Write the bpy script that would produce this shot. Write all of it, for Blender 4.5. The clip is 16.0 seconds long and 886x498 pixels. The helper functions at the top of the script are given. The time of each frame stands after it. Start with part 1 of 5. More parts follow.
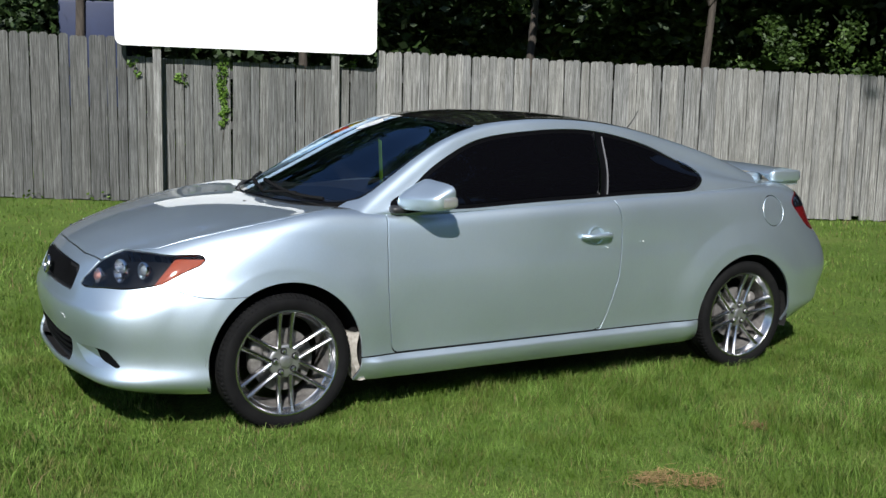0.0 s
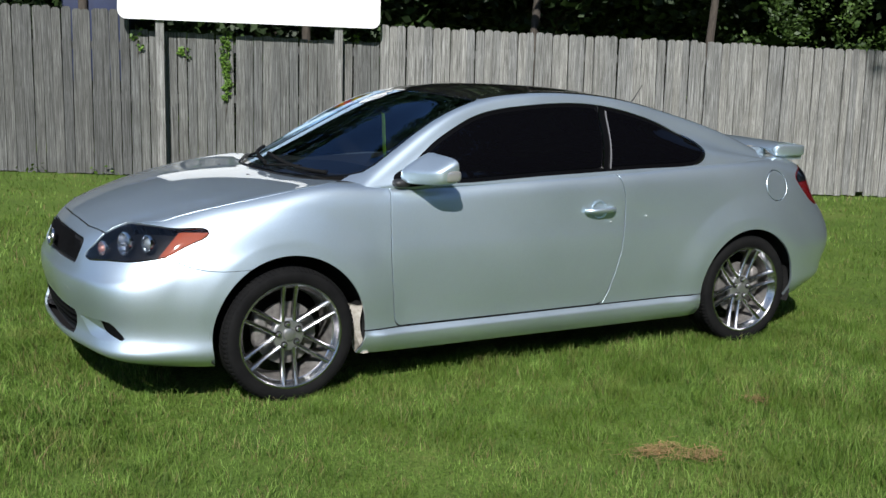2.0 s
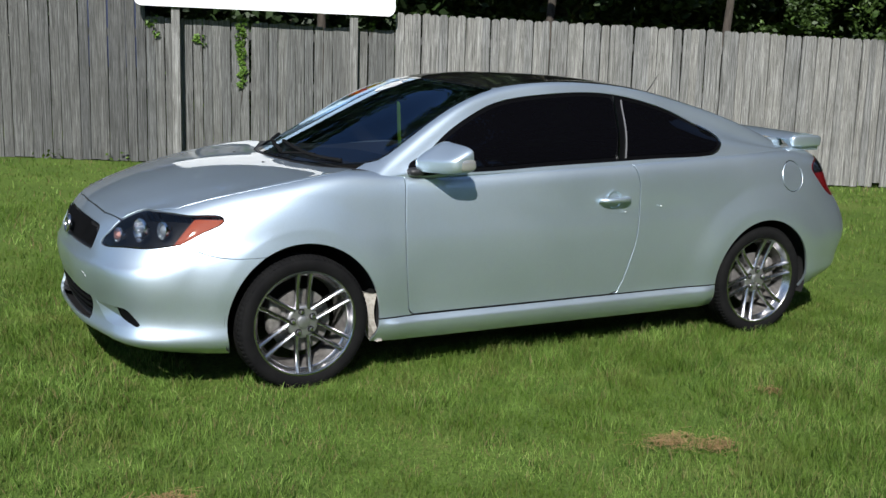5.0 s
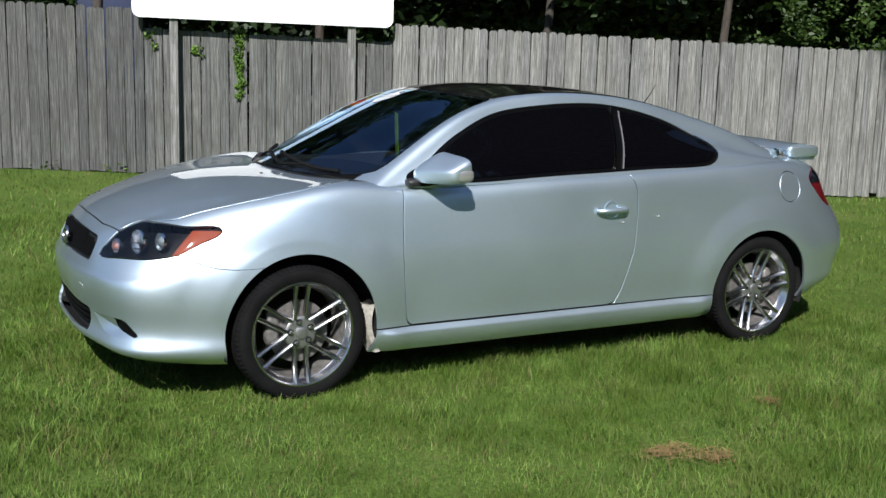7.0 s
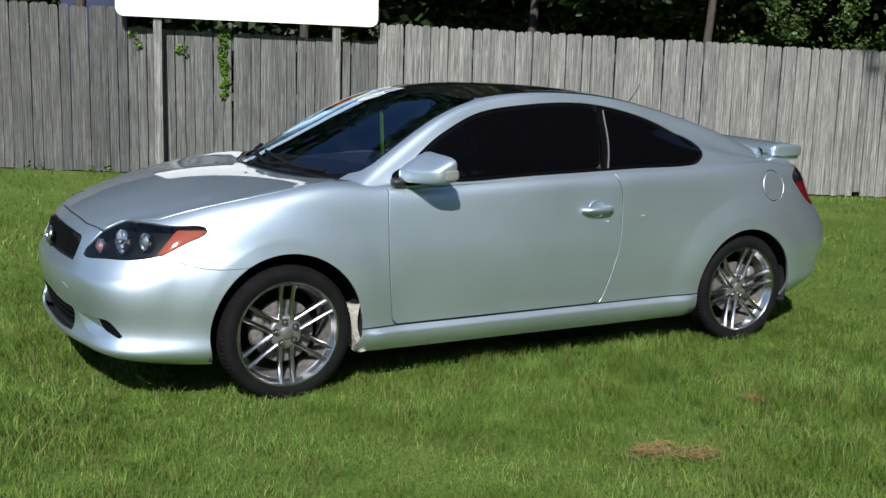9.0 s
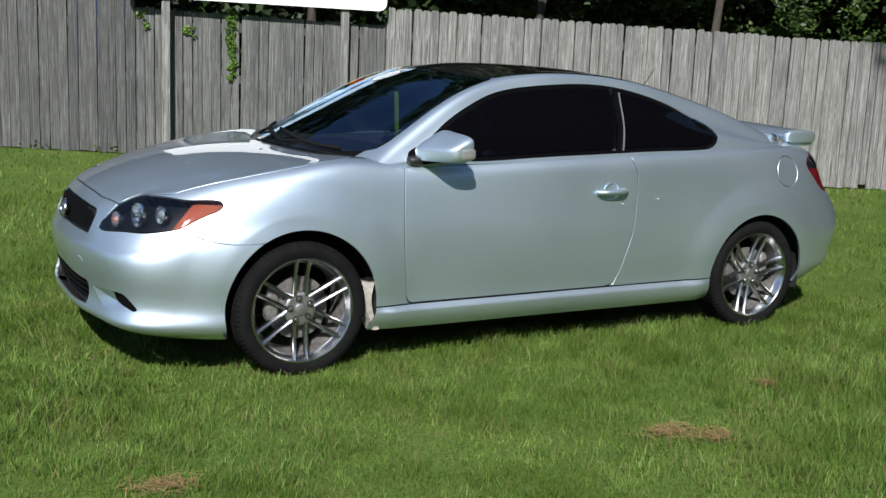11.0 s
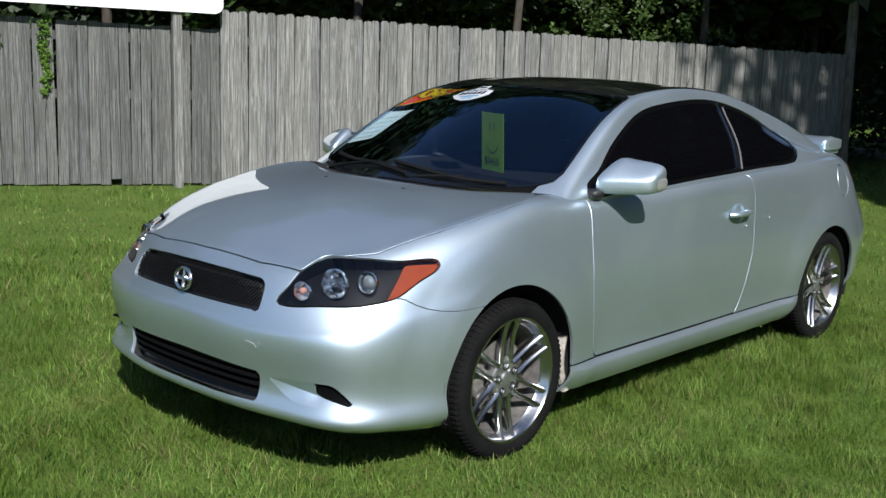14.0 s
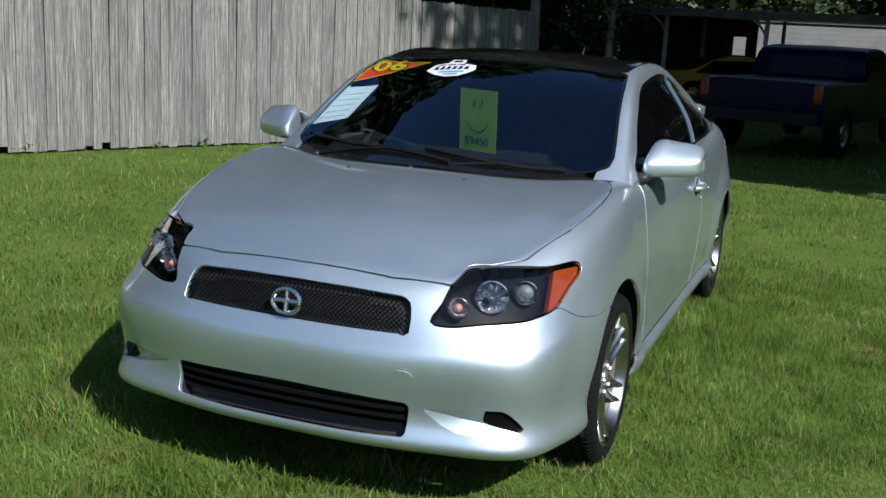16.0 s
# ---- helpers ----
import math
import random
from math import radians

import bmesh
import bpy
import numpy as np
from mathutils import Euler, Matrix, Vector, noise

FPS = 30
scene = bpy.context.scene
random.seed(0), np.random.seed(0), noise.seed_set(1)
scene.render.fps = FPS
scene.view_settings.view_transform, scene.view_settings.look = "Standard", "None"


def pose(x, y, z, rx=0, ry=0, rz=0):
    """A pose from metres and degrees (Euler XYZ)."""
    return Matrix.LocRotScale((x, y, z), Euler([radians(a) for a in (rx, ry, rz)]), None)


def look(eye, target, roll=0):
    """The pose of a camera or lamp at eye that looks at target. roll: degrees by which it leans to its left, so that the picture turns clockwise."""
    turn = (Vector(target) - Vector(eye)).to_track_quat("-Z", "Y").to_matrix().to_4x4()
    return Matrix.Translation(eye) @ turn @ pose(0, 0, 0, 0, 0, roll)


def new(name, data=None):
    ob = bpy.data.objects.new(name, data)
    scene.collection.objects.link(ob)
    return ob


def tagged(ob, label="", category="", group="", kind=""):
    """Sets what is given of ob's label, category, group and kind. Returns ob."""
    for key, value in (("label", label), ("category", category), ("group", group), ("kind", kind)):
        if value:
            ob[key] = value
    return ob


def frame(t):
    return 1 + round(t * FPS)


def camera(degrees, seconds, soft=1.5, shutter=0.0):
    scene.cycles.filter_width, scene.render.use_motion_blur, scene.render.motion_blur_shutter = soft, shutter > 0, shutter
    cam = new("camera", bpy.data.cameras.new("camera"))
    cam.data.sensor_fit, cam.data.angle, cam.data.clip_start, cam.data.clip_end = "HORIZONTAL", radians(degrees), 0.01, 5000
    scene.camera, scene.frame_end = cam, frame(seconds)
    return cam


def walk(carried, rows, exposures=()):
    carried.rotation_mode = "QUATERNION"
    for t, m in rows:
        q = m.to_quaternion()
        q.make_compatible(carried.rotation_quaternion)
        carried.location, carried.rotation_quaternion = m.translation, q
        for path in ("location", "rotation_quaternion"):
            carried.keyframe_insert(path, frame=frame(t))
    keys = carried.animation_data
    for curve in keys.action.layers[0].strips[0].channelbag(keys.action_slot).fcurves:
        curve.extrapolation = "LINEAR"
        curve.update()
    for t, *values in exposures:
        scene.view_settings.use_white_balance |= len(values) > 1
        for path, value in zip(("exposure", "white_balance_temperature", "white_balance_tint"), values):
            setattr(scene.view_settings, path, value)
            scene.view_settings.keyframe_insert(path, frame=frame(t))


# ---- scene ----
cam = camera(44.8, 16.0)
PATH = [
    (0, (-1.641, -5.23, 1.514), (-0.687, -3.497, 1.22), 1.3),
    (0.5, (-1.638, -5.23, 1.523), (-0.692, -3.498, 1.199), 1.5),
    (1, (-1.639, -5.227, 1.519), (-0.68, -3.501, 1.205), 1.8),
    (1.5, (-1.632, -5.232, 1.521), (-0.674, -3.507, 1.194), 1.7),
    (2, (-1.644, -5.238, 1.507), (-0.698, -3.509, 1.168), 1.4),
    (2.5, (-1.635, -5.239, 1.509), (-0.711, -3.504, 1.143), 1.0),
    (3, (-1.629, -5.243, 1.506), (-0.712, -3.506, 1.13), 0.8),
    (3.5, (-1.63, -5.237, 1.51), (-0.713, -3.5, 1.129), 1.4),
    (4, (-1.638, -5.24, 1.509), (-0.718, -3.503, 1.136), 1.5),
    (6.5, (-1.652, -5.239, 1.511), (-0.727, -3.5, 1.163), 1.9),
    (7, (-1.65, -5.243, 1.509), (-0.723, -3.504, 1.168), 1.6),
    (7.5, (-1.655, -5.244, 1.508), (-0.719, -3.508, 1.177), 1.9),
    (8, (-1.644, -5.244, 1.51), (-0.697, -3.515, 1.176), 1.5),
    (8.5, (-1.648, -5.244, 1.511), (-0.698, -3.517, 1.172), 1.5),
    (11, (-1.714, -5.206, 1.453), (-0.762, -3.484, 1.094), 2.5),
    (11.5, (-1.81, -4.994, 1.419), (-0.843, -3.288, 1.027), 2.7),
    (12, (-1.991, -4.677, 1.427), (-0.91, -3.056, 0.977), 2.1),
    (12.5, (-2.289, -4.34, 1.449), (-1.094, -2.8, 1.002), -2.2),
    (13, (-2.516, -3.994, 1.434), (-1.195, -2.536, 1.073), -0.3),
    (13.5, (-2.768, -3.648, 1.431), (-1.447, -2.190, 1.072), 0.5),
    (14, (-3.033, -3.282, 1.463), (-1.586, -1.943, 1.121), 1.7),
    (14.5, (-3.302, -2.815, 1.462), (-1.805, -1.551, 1.061), 1.1),
    (15, (-3.553, -2.374, 1.485), (-1.942, -1.288, 1.010), 0.9),
    (15.5, (-3.661, -1.971, 1.471), (-1.920, -1.072, 1.070), 3.2),
    (16, (-3.658, -1.574, 1.518), (-1.830, -0.875, 1.106), 2.8),
]

walk(cam, [(t, look(eye, target, roll)) for t, eye, target, roll in PATH])

from mathutils.bvhtree import BVHTree

# ---- world, sun and exposure ----
SUN_DIR = Vector((-0.58, -0.90, 0.90)).normalized()  # towards the sun
world = bpy.data.worlds.new("world")
scene.world = world
world.use_nodes = True
wn = world.node_tree
sky = wn.nodes.new("ShaderNodeTexSky")
sky.sky_type = "NISHITA"
sky.sun_disc = False
sky.air_density = 0.85
sky.ozone_density = 3.2
sky.dust_density = 0.3
sky.sun_elevation = math.asin(SUN_DIR.z)
sky.sun_rotation = math.atan2(SUN_DIR.x, SUN_DIR.y)
wn.links.new(sky.outputs[0], wn.nodes["Background"].inputs[0])
wn.nodes["Background"].inputs[1].default_value = 0.125
sun = new("sun", bpy.data.lights.new("sun", "SUN"))
sun.data.energy, sun.data.angle, sun.data.color = 6.5, radians(0.55), (1.0, 0.985, 0.965)
sun.matrix_world = look(SUN_DIR * 60, (0, 0, 0))
scene.view_settings.exposure = 0.0


# ---- materials ----
def mat(name, color=(0.5, 0.5, 0.5), rough=0.6, metal=0.0, **inputs):
    m = bpy.data.materials.new(name)
    m.use_nodes = True
    b = m.node_tree.nodes["Principled BSDF"]
    b.inputs["Base Color"].default_value = (*color, 1)
    b.inputs["Roughness"].default_value = rough
    b.inputs["Metallic"].default_value = metal
    for k, v in inputs.items():
        b.inputs[k.replace("_", " ")].default_value = v
    return m


def nodes(m):
    nt = m.node_tree
    return nt, nt.nodes["Principled BSDF"]


def add(nt, kind, **values):
    n = nt.nodes.new(kind)
    for k, v in values.items():
        if k in n.inputs.keys():
            n.inputs[k].default_value = v
    return n


def ramp(nt, fac, stops):
    r = nt.nodes.new("ShaderNodeValToRGB")
    e = r.color_ramp.elements
    while len(e) < len(stops):
        e.new(0.5)
    for el, (p, c) in zip(e, stops):
        el.position, el.color = p, (*c, 1)
    nt.links.new(fac, r.inputs[0])
    return r.outputs[0]


def noise_tex(nt, scale, detail=6.0, rough=0.6, stretch=None, coord="Object"):
    tc = nt.nodes.new("ShaderNodeTexCoord")
    n = add(nt, "ShaderNodeTexNoise", Scale=scale, Detail=detail, Roughness=rough)
    src = tc.outputs[coord]
    if stretch:
        mp = nt.nodes.new("ShaderNodeMapping")
        mp.inputs["Scale"].default_value = stretch
        nt.links.new(src, mp.inputs[0])
        src = mp.outputs[0]
    nt.links.new(src, n.inputs["Vector"])
    return n.outputs["Fac"]


def bump(nt, b, fac, strength, dist=0.01):
    k = add(nt, "ShaderNodeBump", Strength=strength, Distance=dist)
    nt.links.new(fac, k.inputs["Height"])
    nt.links.new(k.outputs[0], b.inputs["Normal"])


def mixed(nt, fac, a, b, mode="MIX"):
    k = nt.nodes.new("ShaderNodeMix")
    k.data_type, k.blend_type = "RGBA", mode
    for s, v in ((0, fac), (6, a), (7, b)):
        if hasattr(v, "is_linked"):
            nt.links.new(v, k.inputs[s])
        else:
            k.inputs[s].default_value = v if s == 0 else (*v, 1)
    return k.outputs[2]


def mottled(name, stops, scale, rough=0.8, metal=0.0, stretch=None, bumps=0.0, dist=0.01, detail=6.0, **inputs):
    """A material whose colour runs through stops by a noise of that scale."""
    m = mat(name, stops[0][1], rough, metal, **inputs)
    nt, b = nodes(m)
    fac = noise_tex(nt, scale, detail, 0.65, stretch)
    nt.links.new(ramp(nt, fac, stops), b.inputs["Base Color"])
    if bumps:
        bump(nt, b, fac, bumps, dist)
    return m


# silver metallic paint: fine flake, clear coat, faint dust
PAINT = mat("silver_paint", (0.58, 0.65, 0.68), 0.40, 0.90, Coat_Weight=1.0, Coat_Roughness=0.012, Coat_IOR=1.62, Specular_Tint=(0.30, 0.31, 0.33, 1.0))
nt, b = nodes(PAINT)
flake = noise_tex(nt, 420.0, 2.0, 0.5)
dust = noise_tex(nt, 3.0, 5.0, 0.6)
nt.links.new(mixed(nt, ramp(nt, dust, [(0.42, (0, 0, 0)), (0.75, (0.30, 0.30, 0.30))]), ramp(nt, flake, [(0.30, (0.572, 0.670, 0.745)), (0.70, (0.655, 0.765, 0.845))]), (0.56, 0.63, 0.67)), b.inputs["Base Color"])
nt.links.new(ramp(nt, dust, [(0.35, (0.43, 0.43, 0.43)), (0.8, (0.50, 0.50, 0.50))]), b.inputs["Roughness"])

BLACK = mottled("black_plastic", [(0.3, (0.012, 0.012, 0.013)), (0.7, (0.022, 0.022, 0.023))], 40, 0.5)
GLASSB = mat("black_glass", (0.006, 0.007, 0.010), 0.03)
RUBBER = mottled("tyre_rubber", [(0.3, (0.005, 0.005, 0.0055)), (0.62, (0.009, 0.009, 0.009)), (0.85, (0.022, 0.021, 0.019))], 9, 0.85, bumps=0.15, dist=0.003, Specular_IOR_Level=0.12)
FRAMEBLACK = mat("gloss_black_trim", (0.003, 0.003, 0.0036), 0.30, Specular_IOR_Level=0.14)
RINGSILVER = mat("lamp_ring", (0.86, 0.87, 0.88), 0.10, 1.0)
CHROME = mat("chrome", (0.62, 0.62, 0.63), 0.24, 1.0)
TAILRED = mat("tail_red", (0.11, 0.004, 0.006), 0.22)
GRILLEBAR = mat("grille_bar", (0.0035, 0.0035, 0.004), 0.7, Specular_IOR_Level=0.12)
LAMPBLACK = mat("lamp_black", (0.0025, 0.0025, 0.003), 0.5, Specular_IOR_Level=0.12)
AMBER = mottled("amber", [(0.35, (0.15, 0.018, 0.005)), (0.65, (0.29, 0.055, 0.013))], 160, 0.5, Specular_IOR_Level=0.1)
BULB = mat("bulb", (0.40, 0.21, 0.18), 0.08)
BULBGREY = mat("grey_edge", (0.16, 0.16, 0.17), 0.35)
LENSBALL = mat("projector_lens", (0.42, 0.47, 0.50), 0.06, 0.7)
INDICATOR = mat("indicator", (0.45, 0.45, 0.44), 0.12, 0.6)
ALLOY = mottled("alloy", [(0.3, (0.40, 0.40, 0.41)), (0.7, (0.52, 0.52, 0.52))], 12, 0.24, 1.0)
SATIN = mottled("satin_alloy", [(0.3, (0.36, 0.36, 0.37)), (0.7, (0.46, 0.46, 0.46))], 14, 0.42, 0.9)
STEEL = mottled("brake_steel", [(0.3, (0.10, 0.095, 0.09)), (0.7, (0.26, 0.245, 0.23))], 30, 0.5, 0.4)
WELL = mat("well", (0.008, 0.008, 0.008), 0.95)
LINER = mottled("liner", [(0.3, (0.22, 0.20, 0.17)), (0.7, (0.46, 0.43, 0.38))], 60, 0.8, bumps=0.4, dist=0.004)
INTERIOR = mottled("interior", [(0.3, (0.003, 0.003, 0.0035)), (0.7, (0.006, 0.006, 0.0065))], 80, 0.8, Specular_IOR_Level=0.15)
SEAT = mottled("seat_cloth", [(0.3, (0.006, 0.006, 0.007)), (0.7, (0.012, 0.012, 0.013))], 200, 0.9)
ROOFGLASS = mottled("roof_glass", [(0.4, (0.006, 0.006, 0.007)), (0.7, (0.014, 0.013, 0.012))], 6, 0.07)
# its blue Specular Tint colours the reflections like deep blue sky
SIDEGLASS = mat("side_glass", (0.002, 0.002, 0.0028), 0.012, IOR=1.5, Specular_IOR_Level=0.22, Specular_Tint=(0.62, 0.80, 1.0, 1.0))

# weathered cedar: streaks along the board, each board its own tone
WOOD = mat("fence_wood", (0.28, 0.26, 0.23), 0.88)
nt, b = nodes(WOOD)
oi = nt.nodes.new("ShaderNodeObjectInfo")
streak = noise_tex(nt, 1.0, 9.0, 0.75, (115, 115, 2.2))
fine = noise_tex(nt, 1.0, 4.0, 0.6, (260, 260, 7))
blot = noise_tex(nt, 2.2, 6.0, 0.65)
c1 = ramp(nt, streak, [(0.36, (0.030, 0.029, 0.027)), (0.45, (0.140, 0.139, 0.132)), (0.53, (0.250, 0.249, 0.240)), (0.66, (0.46, 0.46, 0.446))])
c2 = mixed(nt, ramp(nt, blot, [(0.44, (0, 0, 0)), (0.74, (0.7, 0.7, 0.7))]), c1, (0.140, 0.138, 0.126))
c3 = mixed(nt, 1.0, c2, ramp(nt, oi.outputs["Random"], [(0.0, (0.80, 0.81, 0.82)), (0.5, (0.97, 0.97, 0.955)), (1.0, (1.08, 1.07, 1.04))]), "MULTIPLY")
c4 = mixed(nt, ramp(nt, fine, [(0.36, (0.85, 0.85, 0.85)), (0.46, (0, 0, 0))]), c3, (0.07, 0.065, 0.058))
# pale and dark runs below the rows of nails
tcw, sxyz = nt.nodes.new("ShaderNodeTexCoord"), nt.nodes.new("ShaderNodeSeparateXYZ")
nt.links.new(tcw.outputs["Object"], sxyz.inputs[0])
runs = noise_tex(nt, 1.0, 3.0, 0.6, (95, 95, 5))
c5 = c4
for zr in (0.20, 0.90, 1.58):
    row = ramp(nt, sxyz.outputs[2], [(0.0, (0, 0, 0)), (1.0, (0, 0, 0))])
    rr = row.node
    mr = nt.nodes.new("ShaderNodeMapRange")
    mr.inputs["From Min"].default_value, mr.inputs["From Max"].default_value = zr - 0.10, zr + 0.06
    nt.links.new(sxyz.outputs[2], mr.inputs["Value"])
    nt.links.new(mr.outputs[0], rr.inputs[0])
    for p in (0.45, 0.90):
        q = rr.color_ramp.elements.new(p)
        q.color = (1, 1, 1, 1)
    pale = mixed(nt, 1.0, row, ramp(nt, runs, [(0.55, (0, 0, 0)), (0.68, (0.5, 0.5, 0.5))]), "MULTIPLY")
    dark = mixed(nt, 1.0, row, ramp(nt, runs, [(0.33, (0.6, 0.6, 0.6)), (0.43, (0, 0, 0))]), "MULTIPLY")
    c5 = mixed(nt, dark, mixed(nt, pale, c5, (0.44, 0.44, 0.42)), (0.075, 0.072, 0.066))
nt.links.new(c5, b.inputs["Base Color"])
bump(nt, b, streak, 0.8, 0.007)
shift = nt.nodes.new("ShaderNodeMath")
shift.operation = "MULTIPLY"
shift.inputs[1].default_value = 61.0
nt.links.new(oi.outputs["Random"], shift.inputs[0])
for n in [n for n in nt.nodes if n.type == "TEX_NOISE"]:
    n.noise_dimensions = "4D"
    nt.links.new(shift.outputs[0], n.inputs["W"])

def older(name, k):
    """The fence wood, more weathered and darker."""
    m = WOOD.copy()
    m.name = name
    nt, b = nodes(m)
    src = b.inputs["Base Color"].links[0].from_socket
    nt.links.new(mixed(nt, 1.0, src, k, "MULTIPLY"), b.inputs["Base Color"])
    return m


WOODOLD = older("old_fence_wood", (0.60, 0.61, 0.61))
WOODDARK = older("dark_fence_wood", (0.47, 0.475, 0.475))
WHITE = mottled("white_panel", [(0.4, (0.86, 0.86, 0.86)), (0.8, (0.80, 0.81, 0.81))], 1.5, 0.45)


def foliage(name, dark, light, rough=0.55, through_light=0.35, patches=()):
    """Leaves: each its own green, with light coming through."""
    m = mat(name, dark, rough)
    nt, b = nodes(m)
    g = nt.nodes.new("ShaderNodeNewGeometry")
    big = ramp(nt, noise_tex(nt, 1.6, 5.0, 0.65), [(0.36, (0.0, 0.0, 0.0)), (0.66, (0.95, 0.95, 0.95))])
    col = mixed(nt, big, ramp(nt, g.outputs["Random Per Island"], [(0.0, dark), (0.75, light), (1.0, tuple(min(1, 1.5 * c) for c in light))]), tuple(0.75 * c for c in dark))
    for scale, stops, tone in patches:
        col = mixed(nt, ramp(nt, noise_tex(nt, scale, 4.0, 0.6), [(p, (k, k, k)) for p, k in stops]), col, tone)
    nt.links.new(col, b.inputs["Base Color"])
    tr, mx = nt.nodes.new("ShaderNodeBsdfTranslucent"), nt.nodes.new("ShaderNodeMixShader")
    mx.inputs[0].default_value = through_light
    nt.links.new(col, tr.inputs[0])
    for p, q in ((b.outputs[0], mx.inputs[1]), (tr.outputs[0], mx.inputs[2]), (mx.outputs[0], nt.nodes["Material Output"].inputs[0])):
        nt.links.new(p, q)
    return m


LEAF = foliage("leaf", (0.014, 0.029, 0.008), (0.038, 0.076, 0.016), 0.6, 0.2)
VINE = foliage("vine_leaf", (0.10, 0.20, 0.03), (0.24, 0.40, 0.07))
GRASSBLADE = foliage("grass_blade", (0.095, 0.170, 0.017), (0.26, 0.37, 0.045), 0.55, 0.35,
                     ((2.6, ((0.53, 0.0), (0.70, 0.38)), (0.20, 0.190, 0.060)), (7.0, ((0.32, 0.65), (0.46, 0.0)), (0.060, 0.115, 0.020)), (4.3, ((0.56, 0.0), (0.70, 0.55)), (0.250, 0.400, 0.085))))
nt, b = nodes(GRASSBLADE)
b.inputs["Specular IOR Level"].default_value = 0.15
for r in [n for n in nt.nodes if n.type == "VALTORGB" and n.inputs[0].links[0].from_socket.name == "Random Per Island"]:
    e = r.color_ramp.elements
    for k, (p, c) in enumerate(((0.0, (0.038, 0.085, 0.014)), (0.50, (0.155, 0.262, 0.050)), (0.83, (0.330, 0.470, 0.120)))):
        e[k].position, e[k].color = p, (*c, 1)
    for p, c in ((0.875, (0.32, 0.25, 0.13)), (1.0, (0.20, 0.14, 0.075))):
        q = e.new(p)
        q.color = (*c, 1)
STRAW = foliage("straw", (0.24, 0.150, 0.055), (0.40, 0.265, 0.115), 0.8, 0.1)
GRASS = mat("lawn", (0.05, 0.09, 0.015), 0.95, Specular_IOR_Level=0.1)
nt, b = nodes(GRASS)
n1, n2, n3 = noise_tex(nt, 1.1, 8.0, 0.7), noise_tex(nt, 55.0, 8.0, 0.75), noise_tex(nt, 7.0, 6.0, 0.7)
g1 = ramp(nt, n1, [(0.30, (0.075, 0.128, 0.024)), (0.55, (0.118, 0.185, 0.036)), (0.78, (0.168, 0.200, 0.056))])
g2 = mixed(nt, ramp(nt, n2, [(0.36, (0.9, 0.9, 0.9)), (0.58, (0, 0, 0))]), g1, (0.034, 0.054, 0.010))
g3 = mixed(nt, ramp(nt, n3, [(0.55, (0, 0, 0)), (0.75, (0.5, 0.5, 0.5))]), g2, (0.14, 0.11, 0.045))
nt.links.new(g3, b.inputs["Base Color"])
bump(nt, b, n2, 0.5, 0.02)
BARK = mottled("bark", [(0.3, (0.03, 0.025, 0.02)), (0.7, (0.09, 0.075, 0.06))], 8, 0.95, stretch=(3, 3, 0.6), bumps=0.8, dist=0.02)
MIDBARK = mottled("mid_bark", [(0.3, (0.10, 0.085, 0.068)), (0.7, (0.26, 0.225, 0.18))], 7, 0.95, stretch=(3, 3, 0.6), bumps=0.8, dist=0.02)
# pale bark, made lighter still for the sun patches on the trunks
PALEBARK = mottled("pale_bark", [(0.35, (0.12, 0.10, 0.08)), (0.55, (0.38, 0.34, 0.29)), (0.75, (0.60, 0.56, 0.49))], 5, 0.95, bumps=0.5, dist=0.02)
BLUESHED = mottled("blue_sheet", [(0.3, (0.005, 0.012, 0.045)), (0.7, (0.008, 0.020, 0.07))], 3, 0.5)
CONCRETE = mottled("concrete", [(0.3, (0.30, 0.29, 0.27)), (0.7, (0.46, 0.45, 0.42))], 6, 0.9)
CARROOF = mottled("carport_sheet", [(0.3, (0.10, 0.095, 0.09)), (0.7, (0.22, 0.21, 0.20))], 3, 0.6)
POSTWHITE = mottled("painted_post", [(0.3, (0.36, 0.35, 0.33)), (0.7, (0.55, 0.54, 0.51))], 6, 0.7)
# white siding in a grey base: the shade on it is in the colour
SIDING = mottled("siding", [(0.3, (0.21, 0.22, 0.225)), (0.7, (0.30, 0.30, 0.30))], 2, 0.7)
TRUCKBLUE = mat("truck_paint", (0.0015, 0.004, 0.022), 0.3, 0.0, Specular_IOR_Level=0.12)
YELLOW = mat("yellow_paint", (0.55, 0.36, 0.02), 0.3, 0.0, Coat_Weight=1.0, Coat_Roughness=0.05)


def clear_glass(name, tint, gloss=0.02, ior=1.52, sheen=(1, 1, 1)):
    m = bpy.data.materials.new(name)
    m.use_nodes = True
    nt = m.node_tree
    nt.nodes.remove(nt.nodes["Principled BSDF"])
    a, b, c, fr = (nt.nodes.new(k) for k in ("ShaderNodeBsdfTransparent", "ShaderNodeBsdfGlossy", "ShaderNodeMixShader", "ShaderNodeFresnel"))
    a.inputs[0].default_value = (*tint, 1)
    b.inputs["Roughness"].default_value = gloss
    b.inputs["Color"].default_value = (*sheen, 1)
    fr.inputs[0].default_value = ior
    for p, q in ((fr.outputs[0], c.inputs[0]), (a.outputs[0], c.inputs[1]), (b.outputs[0], c.inputs[2]), (c.outputs[0], nt.nodes["Material Output"].inputs[0])):
        nt.links.new(p, q)
    return m


